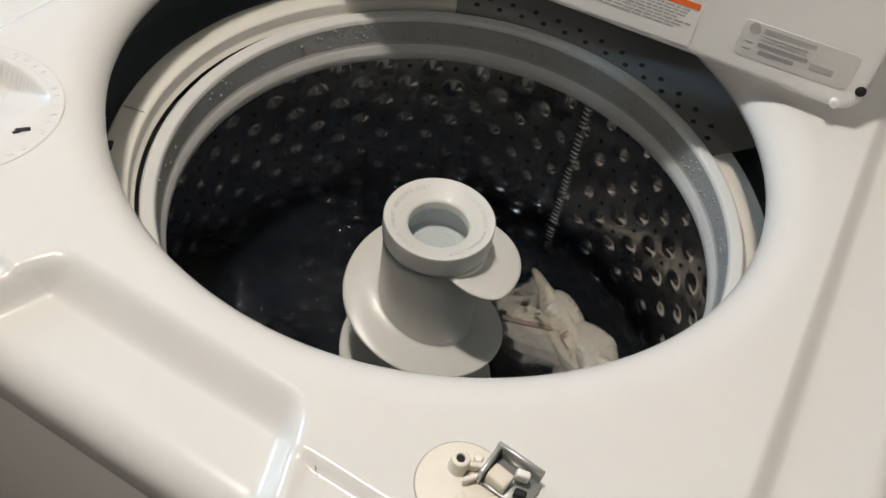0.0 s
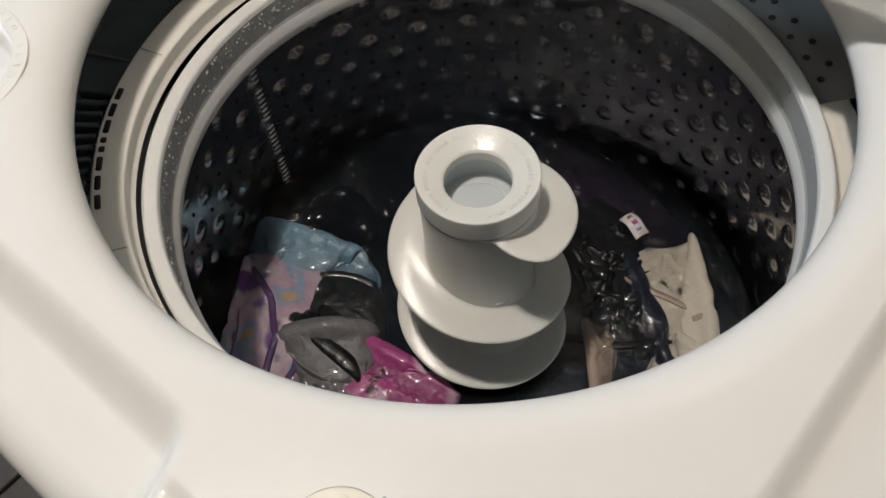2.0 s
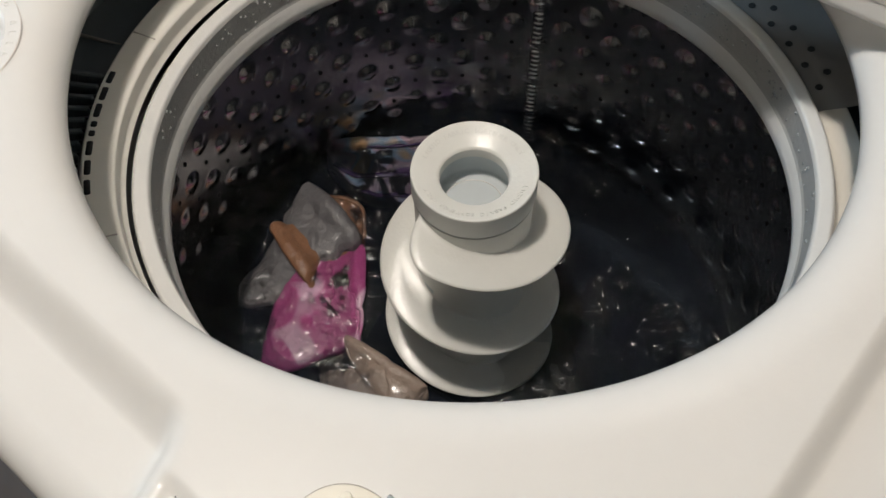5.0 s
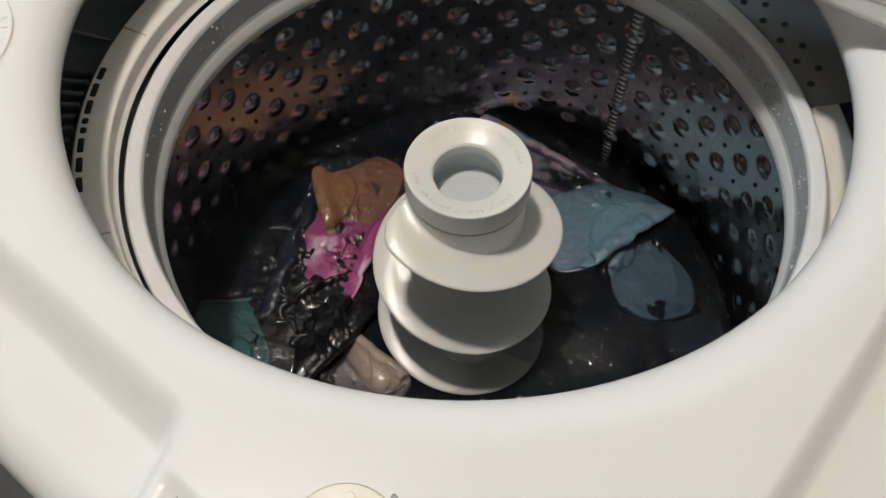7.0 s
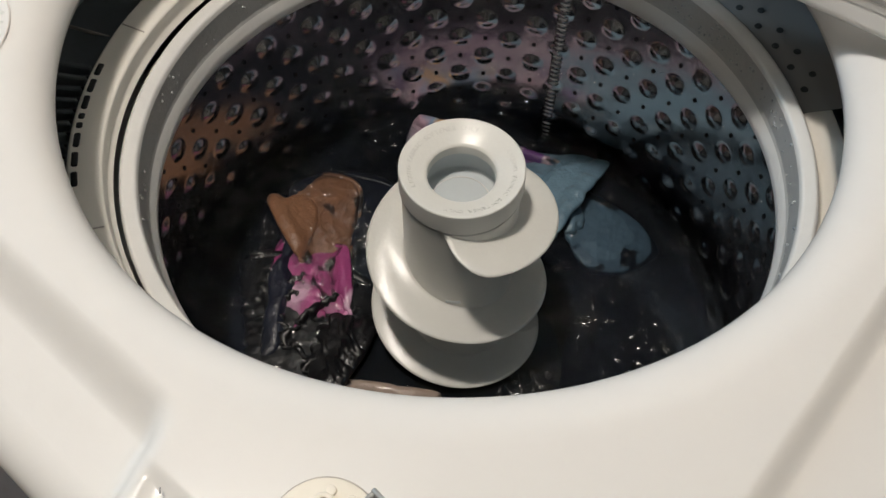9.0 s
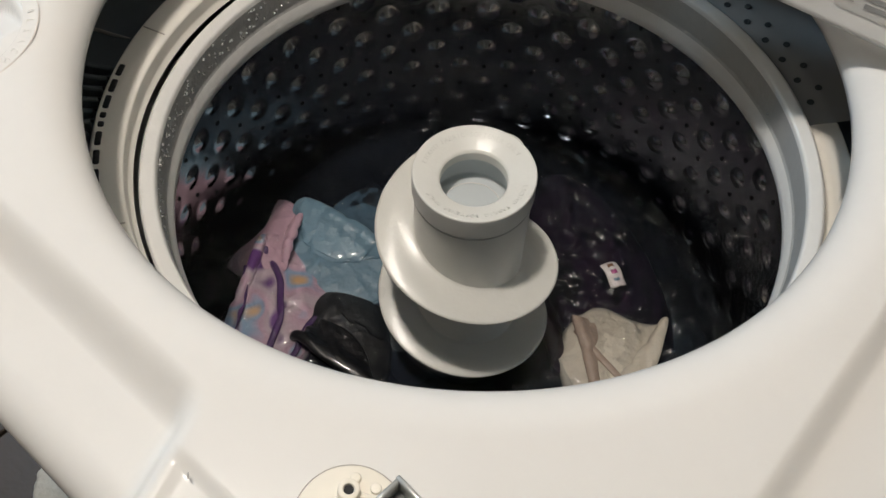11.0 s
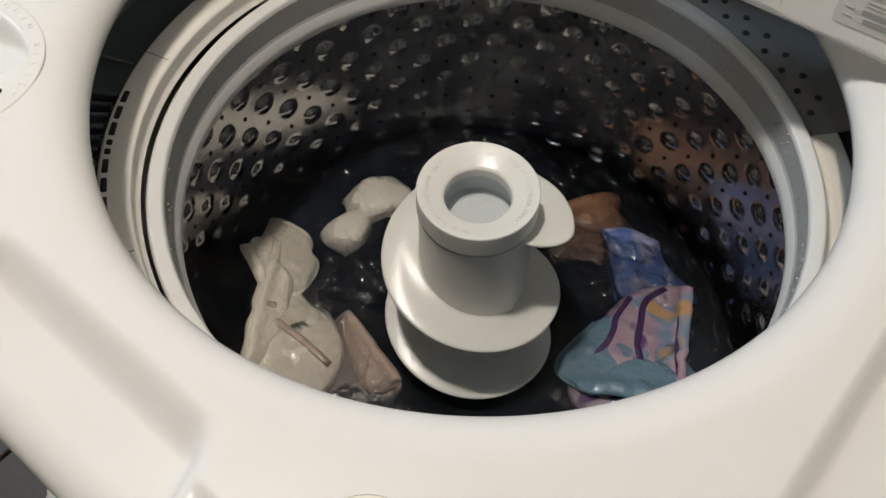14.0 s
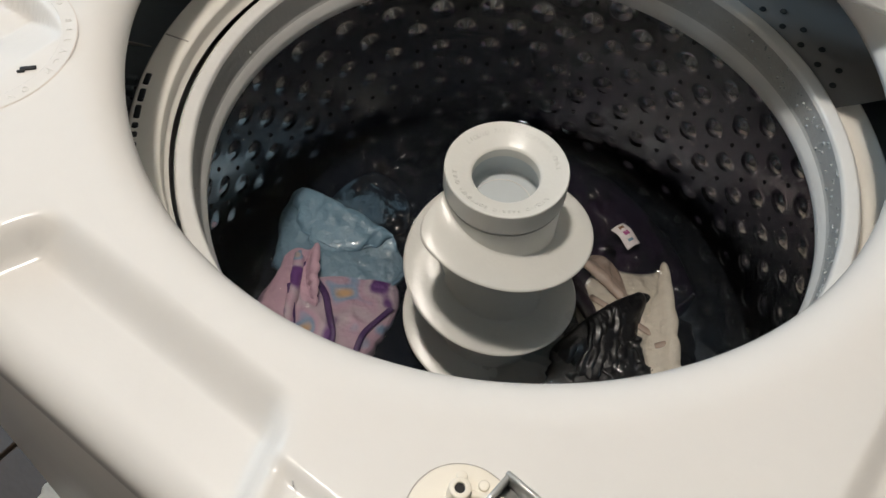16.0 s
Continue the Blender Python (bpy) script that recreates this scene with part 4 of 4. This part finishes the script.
# laundry: seconds, angle round the agitator, distance from it, depth under the floating height
LOAD = {
    "white": [(0, 59, 0.179, -0.008), (0.5, 51, 0.205, -0.002), (1, 69, 0.193, -0.014), (1.5, 51, 0.176, 0), (2, 48, 0.205, 0), (2.5, 24, 0.150, -0.1), (3, 10, 0.150, -0.11), (3.5, -4, 0.150, -0.11), (4, -17, 0.150, -0.11), (6.5, -71, 0.150, -0.11), (8, -83, 0.150, -0.11), (8.5, -86, 0.150, -0.11), (9.4, -54, 0.169, -0.014), (10, -24, 0.169, -0.004), (10.5, 1, 0.169, 0), (11, 26, 0.169, 0), (11.5, 52, 0.194, 0), (12, 98, 0.205, 0), (12.5, 152, 0.199, 0), (13, 166, 0.182, 0), (13.5, 199, 0.171, 0), (14, 222, 0.171, 0), (14.5, 269, 0.150, -0.1), (15, 323, 0.150, -0.1), (15.5, 382, 0.164, 0), (16, 400, 0.170, 0)],
    "sockball": [(0, 44, 0.225, 0), (0.5, 68, 0.225, 0), (1, 59, 0.225, 0), (1.5, 47, 0.225, 0), (2, 15, 0.150, -0.1), (2.5, -9, 0.150, -0.11), (3, -24, 0.150, -0.11), (3.5, -38, 0.150, -0.11), (4, -52, 0.150, -0.11), (6.5, -108, 0.150, -0.11), (8, -122, 0.150, -0.11), (8.5, -125, 0.150, -0.11), (9.75, -70, 0.150, -0.11), (11, -15, 0.150, -0.11), (11.5, 7, 0.150, -0.1), (12, 54, 0.225, 0), (12.5, 69, 0.225, 0), (13, 94, 0.225, 0), (14, 156, 0.184, 0), (14.5, 206, 0.180, 0), (15, 256, 0.150, -0.1), (15.5, 311, 0.150, -0.1), (16, 336, 0.150, -0.1)],
    "taupe": [(0, 19, 0.150, -0.1), (0.5, 34, 0.150, -0.1), (1, 46, 0.090, 0), (1.5, 30, 0.115, 0), (2, 25, 0.126, 0), (2.5, -16, 0.150, -0.1), (3, -48, 0.150, -0.1), (3.5, -79, 0.089, 0), (4, -92, 0.089, 0), (6.5, -105, 0.091, 0), (7, -106, 0.089, 0), (8, -102, 0.089, 0), (8.5, -103, 0.089, 0), (8.7, -92, 0.094, 0), (9.3, -60, 0.106, 0), (9.9, -27, 0.118, 0), (10.5, 6, 0.130, 0), (11, 33, 0.141, 0), (11.5, 40, 0.114, 0), (12, 108, 0.116, 0), (12.5, 176, 0.118, 0), (13, 191, 0.117, 0), (13.5, 217, 0.097, 0), (14, 239, 0.089, 0), (14.5, 249, 0.089, 0), (15, 320, 0.120, 0), (15.5, 392, 0.150, 0), (16, 420, 0.154, 0)],
    "tag": [(0, 139, 0.150, -0.1), (0.5, 154, 0.150, -0.1), (1, 166, 0.180, 0), (1.5, 119, 0.190, 0), (2, 73, 0.200, 0), (2.5, 49, 0.213, 0), (3, 37, 0.211, 0), (3.5, 24, 0.150, -0.1), (4, 11, 0.150, -0.11), (6.5, -40, 0.150, -0.11), (8, -52, 0.150, -0.11), (8.5, -54, 0.150, -0.11), (9.4, -19, 0.175, -0.014), (10, 11, 0.175, -0.004), (10.5, 36, 0.175, 0), (11, 61, 0.175, 0), (11.5, 75, 0.203, 0), (12, 128, 0.177, 0), (12.5, 182, 0.152, 0), (13, 209, 0.162, 0), (13.5, 236, 0.150, -0.1), (14, 261, 0.150, -0.11), (14.5, 302, 0.150, -0.11), (15, 349, 0.150, -0.1), (15.5, 402, 0.209, 0), (16, 431, 0.194, 0)],
    "pink": [(0, 3, 0.150, -0.1), (0.5, 18, 0.150, -0.1), (1, 30, 0.127, -0.022), (1.5, -35, 0.112, -0.030), (2, -100, 0.097, 0), (2.5, -105, 0.100, 0), (3, -118, 0.103, 0), (3.5, -127, 0.097, 0), (4, -138, 0.103, 0), (6.5, -171, 0.131, 0), (7, -175, 0.124, 0), (8, -180, 0.121, 0), (8.5, -175, 0.121, 0), (9.2, -140, 0.121, 0), (9.8, -110, 0.121, -0.006), (10.4, -80, 0.121, -0.016), (11, -75, 0.150, -0.11), (11.5, -55, 0.150, -0.11), (12, -10, 0.150, -0.1), (12.5, 35, 0.141, 0), (13, 57, 0.143, 0), (13.5, 87, 0.150, -0.1), (14, 114, 0.150, -0.1), (14.5, 157, 0.150, -0.1), (15, 207, 0.150, -0.1), (15.5, 262, 0.150, -0.1), (16, 287, 0.150, -0.1)],
    "brown": [(0, -85, 0.150, -0.1), (0.5, -70, 0.150, -0.1), (1, -58, 0.150, -0.1), (1.5, -70, 0.150, -0.1), (2, -99, 0.150, -0.1), (2.5, -120, 0.150, -0.1), (3, -132, 0.194, 0), (3.5, -132, 0.164, 0), (4, -145, 0.158, 0), (6.5, -193, 0.171, 0), (7, -194, 0.168, 0), (8, -200, 0.169, 0), (8.5, -201, 0.176, 0), (9.2, -166, 0.176, 0), (9.8, -136, 0.176, -0.006), (10.4, -106, 0.176, -0.016), (11, -89, 0.150, -0.11), (11.5, -66, 0.150, -0.11), (12, -19, 0.150, -0.11), (12.5, 29, 0.150, -0.1), (13, 46, 0.210, -0.012), (13.5, 64, 0.209, -0.01), (14, 83, 0.206, -0.012), (14.5, 126, 0.150, -0.1), (15, 176, 0.150, -0.1), (15.5, 231, 0.150, -0.1), (16, 256, 0.150, -0.1)],
    "grey": [(0, -109, 0.150, -0.1), (0.5, -94, 0.150, -0.1), (1, -82, 0.150, -0.1), (1.5, -94, 0.150, -0.1), (2, -123, 0.132, 0), (2.5, -133, 0.127, 0), (3, -138, 0.163, 0), (3.5, -158, 0.138, 0), (4, -169, 0.149, 0), (6.5, -177, 0.178, 0), (8, -182, 0.150, -0.1), (8.5, -182, 0.150, -0.1), (9.75, -119, 0.150, -0.1), (11, -57, 0.150, -0.1), (11.5, -32, 0.150, -0.1), (12, 18, 0.150, -0.1), (12.5, 68, 0.150, -0.1), (13, 88, 0.150, -0.1), (13.5, 118, 0.150, -0.1), (14, 145, 0.150, -0.1), (14.5, 188, 0.150, -0.1), (15, 238, 0.150, -0.1), (15.5, 293, 0.150, -0.1), (16, 318, 0.150, -0.1)],
    "blue": [(0, -151, 0.150, -0.1), (0.5, -136, 0.150, -0.1), (1, -124, 0.150, -0.1), (1.5, -136, 0.135, -0.014), (2, -164, 0.175, -0.008), (2.5, -187, 0.174, 0), (3, -203, 0.182, 0), (3.5, -207, 0.184, 0), (4, -223, 0.150, -0.1), (6, -275, 0.150, -0.1), (6.5, -288, 0.190, 0), (7, -286, 0.195, 0), (8, -290, 0.199, 0), (8.5, -293, 0.205, 0), (8.7, -283, 0.199, 0), (9.3, -255, 0.182, 0), (9.9, -226, 0.166, 0), (10.5, -198, 0.149, 0), (11, -174, 0.135, 0), (11.5, -159, 0.153, 0), (12, -107, 0.150, -0.1), (12.5, -55, 0.150, -0.11), (13, -33, 0.150, -0.11), (13.5, -1, 0.150, -0.1), (14, 28, 0.173, 0), (14.5, 63, 0.153, 0), (15, 86, 0.198, -0.020), (15.5, 152, 0.163, 0), (16, 184, 0.159, 0)],
    "print": [(0, -124, 0.150, -0.1), (0.5, -109, 0.150, -0.1), (1, -97, 0.150, -0.1), (1.5, -109, 0.150, -0.1), (2, -138, 0.195, 0), (2.5, -159, 0.205, 0), (3.5, -195, 0.187, -0.010), (4, -201, 0.201, -0.015), (7, -257, 0.205, -0.014), (8, -264, 0.205, -0.014), (8.7, -255, 0.197, -0.010), (9.3, -226, 0.190, 0), (9.9, -196, 0.183, 0), (10.5, -167, 0.176, 0), (11, -142, 0.170, 0), (11.5, -133, 0.181, 0), (12, -85, 0.150, -0.1), (12.5, -37, 0.150, -0.11), (13, -19, 0.150, -0.11), (13.5, 10, 0.150, -0.1), (14, 35, 0.185, 0), (14.5, 84, 0.197, -0.008), (15, 136, 0.176, -0.012), (15.5, 188, 0.155, 0), (16, 221, 0.142, 0)],
    "lilac": [(0, -176, 0.150, -0.1), (0.5, -161, 0.150, -0.1), (1, -149, 0.150, -0.1), (1.5, -161, 0.150, -0.1), (2, -190, 0.150, -0.1), (2.5, -211, 0.150, -0.1), (3, -223, 0.150, -0.1), (3.5, -234, 0.150, -0.1), (4, -245, 0.150, -0.1), (6.5, -286, 0.150, -0.1), (8, -291, 0.150, -0.1), (8.5, -291, 0.150, -0.1), (9.4, -246, 0.193, -0.014), (10, -216, 0.193, -0.004), (10.5, -191, 0.193, 0), (11, -166, 0.193, 0), (11.5, -142, 0.150, -0.1), (12, -93, 0.150, -0.11), (12.5, -45, 0.150, -0.11), (13, -26, 0.150, -0.11), (13.5, 3, 0.150, -0.11), (14, 29, 0.150, -0.1), (14.5, 70, 0.217, -0.01), (15, 139, 0.220, -0.02), (15.5, 169, 0.170, 0), (16, 203, 0.172, 0)],
    "royal": [(0, -138, 0.150, -0.1), (0.5, -123, 0.150, -0.1), (1, -111, 0.150, -0.1), (1.5, -123, 0.150, -0.1), (2, -152, 0.150, -0.1), (2.5, -173, 0.150, -0.1), (3, -185, 0.150, -0.1), (3.5, -196, 0.150, -0.1), (4, -207, 0.150, -0.1), (6.5, -248, 0.150, -0.1), (8, -253, 0.150, -0.1), (8.5, -253, 0.150, -0.1), (9.75, -191, 0.150, -0.1), (11, -128, 0.150, -0.1), (11.5, -103, 0.150, -0.1), (12, -53, 0.150, -0.1), (12.5, -3, 0.150, -0.1), (13, 17, 0.150, -0.1), (13.5, 47, 0.215, -0.01), (14, 67, 0.215, -0.008), (14.5, 134, 0.215, -0.02), (15, 208, 0.165, 0), (15.5, 263, 0.150, -0.1), (16, 288, 0.150, -0.1)],
    "lace": [(0, 80, 0.150, -0.1), (0.5, 95, 0.150, -0.1), (1, 107, 0.150, -0.1), (1.5, 95, 0.150, -0.1), (2, 66, 0.139, 0), (2.5, 48, 0.139, 0), (3.5, 64, 0.178, 0), (4, 53, 0.186, 0), (4.833, -13, 0.169, 0), (5.667, -79, 0.152, 0), (6.5, -145, 0.135, 0), (7, -141, 0.135, 0), (8, -150, 0.125, 0), (8.5, -151, 0.129, 0), (9.2, -116, 0.129, 0), (9.8, -86, 0.129, -0.006), (10.4, -56, 0.129, -0.016), (11, -53, 0.150, -0.11), (11.5, -33, 0.150, -0.11), (12, 12, 0.150, -0.1), (12.5, 56, 0.169, 0), (13, 72, 0.189, 0), (13.5, 115, 0.150, -0.1), (14, 155, 0.150, -0.11), (14.5, 211, 0.150, -0.11), (15, 274, 0.150, -0.11), (15.5, 342, 0.150, -0.1), (16, 380, 0.148, 0)],
    "black": [(0, -123, 0.150, -0.1), (0.5, -108, 0.150, -0.1), (1, -96, 0.150, -0.1), (1.5, -108, 0.150, -0.1), (2, -137, 0.129, 0), (2.5, -169, 0.130, 0), (3.5, -194, 0.137, 0), (4, -205, 0.150, -0.1), (6.5, -246, 0.150, -0.11), (8, -251, 0.150, -0.11), (8.5, -251, 0.150, -0.11), (9.4, -206, 0.107, -0.014), (10, -176, 0.107, -0.004), (10.5, -151, 0.107, 0), (11, -126, 0.107, 0), (11.5, -120, 0.087, 0), (12, -67, 0.150, -0.1), (12.5, -14, 0.150, -0.11), (13, 9, 0.150, -0.11), (13.5, 42, 0.150, -0.11), (14, 72, 0.150, -0.11), (14.5, 119, 0.150, -0.11), (15, 172, 0.150, -0.1), (15.5, 230, 0.171, 0), (16, 255, 0.150, -0.1)],
    "teal": [(0, 25, 0.150, -0.1), (0.5, 40, 0.150, -0.1), (1, 52, 0.215, 0), (1.5, 36, 0.150, -0.1), (2, 4, 0.150, -0.11), (2.5, -21, 0.150, -0.11), (3, -37, 0.150, -0.11), (3.5, -52, 0.150, -0.11), (4, -66, 0.150, -0.11), (6.5, -126, 0.150, -0.1), (7, -131, 0.190, 0), (8, -135, 0.182, 0), (8.5, -132, 0.188, 0), (9.2, -97, 0.188, 0), (9.8, -67, 0.188, -0.006), (10.4, -37, 0.188, -0.016), (11, -47, 0.150, -0.11), (11.5, -29, 0.150, -0.11), (12, 13, 0.150, -0.1), (12.5, 55, 0.215, 0), (13, 78, 0.215, 0), (13.5, 121, 0.150, -0.1), (14, 161, 0.150, -0.1), (14.5, 218, 0.160, 0), (15, 268, 0.150, -0.1), (15.5, 323, 0.150, -0.1), (16, 348, 0.150, -0.1)],
}
# the load's slow turn, followed by the water
PHI = [(0, -15), (0.5, 0), (1, 12), (1.5, 0), (2, -29), (2.5, -50), (3, -62), (3.5, -73), (4, -84), (6.5, -125), (8, -130), (8.5, -130), (11, -5), (11.5, 20), (12, 70), (12.5, 120), (13, 140), (13.5, 170), (14, 197), (14.5, 240), (15, 290), (15.5, 345), (16, 370)]
AGITATOR_TURN = [(0, 710), (0.5, 703), (0.6, 670), (0.75, 600), (1, 525), (1.25, 450), (1.5, 386), (2, 358), (2.5, 332), (3, 315), (3.5, 305), (4, 298), (6.5, 266), (7, 264),
                 (8, 264), (8.5, 296), (9.3, 350), (10.2, 420), (11, 469), (11.25, 530), (11.5, 590), (12, 638), (12.5, 661), (13, 685), (13.5, 706), (14, 752),
                 (14.25, 800), (14.5, 847), (15, 905), (15.5, 955), (16, 978)]
BASKET_TURN = [(0, 84), (0.5, 90), (1, 92), (1.25, 125), (1.5, 158), (2, 180), (2.5, 178), (3, 165), (3.5, 150), (4, 137), (6.5, 97), (7, 94), (8, 91), (8.5, 90),
               (9.3, 130), (10.2, 190), (11, 222), (12, 250), (13, 285), (14, 310), (15, 340), (16, 360)]
LEAN = Matrix.Translation((0.001, 0, 0.86)) @ Matrix.Rotation(radians(3.0), 4, Vector((0.57, -0.82, 0))) @ Matrix.Translation((-0.001, 0, -0.86))
LEAN_AXIS = Matrix.Translation((0, 0, CAP_Z)) @ Matrix.Rotation(radians(3.0), 4, Vector((0.57, -0.82, 0))) @ Matrix.Translation((0, 0, -CAP_Z))


def motions():
    walk(BASKET, [(t, LEAN @ pose(RING_C[0], RING_C[1], 0, 0, 0, a)) for t, a in BASKET_TURN])
    walk(AGITATOR, [(t, LEAN_AXIS @ pose(0, 0, 0, 0, 0, a - 38)) for t, a in AGITATOR_TURN])
    swirl = [(0, 0)]
    for (t0, a0), (t1, a1) in zip(PHI, PHI[1:]):
        for k in range(1, int(abs(a1 - a0) // 60) + 2):
            f = k / (int(abs(a1 - a0) // 60) + 1)
            swirl.append((t0 + (t1 - t0) * f, a0 + (a1 - a0) * f))
    walk(WATER_OB, [(t, pose(RING_C[0], RING_C[1], WATER_Z, 0, 0, a)) for t, a in swirl])
    followers = {"white2": ("white", -24, 0.030, 0.0), "sock2": ("sockball", 16, -0.02, 0.0), "blue2": ("blue", -16, 0.01, -0.012),
                 "plum": ("tag", 6, -0.030, -0.009), "navy": ("lace", -40, 0.0, -0.008)}
    height = {"white": 0.030, "sockball": 0.028, "taupe": 0.060, "tag": 0.004, "pink": 0.030, "brown": 0.028, "grey": 0.026, "blue": 0.028, "print": 0.024,
              "lilac": 0.026, "royal": 0.026, "lace": 0.024, "black": 0.026, "teal": 0.016, "white2": 0.026, "sock2": 0.020, "blue2": 0.014,
              "plum": 0.018, "navy": 0.016}
    for name, ob in L.items():
        src, da, dr, dz = followers.get(name, (name, 0, 0, 0))
        rows = []
        for t, a, r, z in LOAD[src]:
            rr = min(0.215, max(0.088, r + dr))
            rows.append((t, pose(rr * math.cos(radians(a + da)), rr * math.sin(radians(a + da)), WATER_Z - height[name] * 0.22 + z + dz, 0, 0, a + da + 90)))
        walk(ob, rows)


motions()
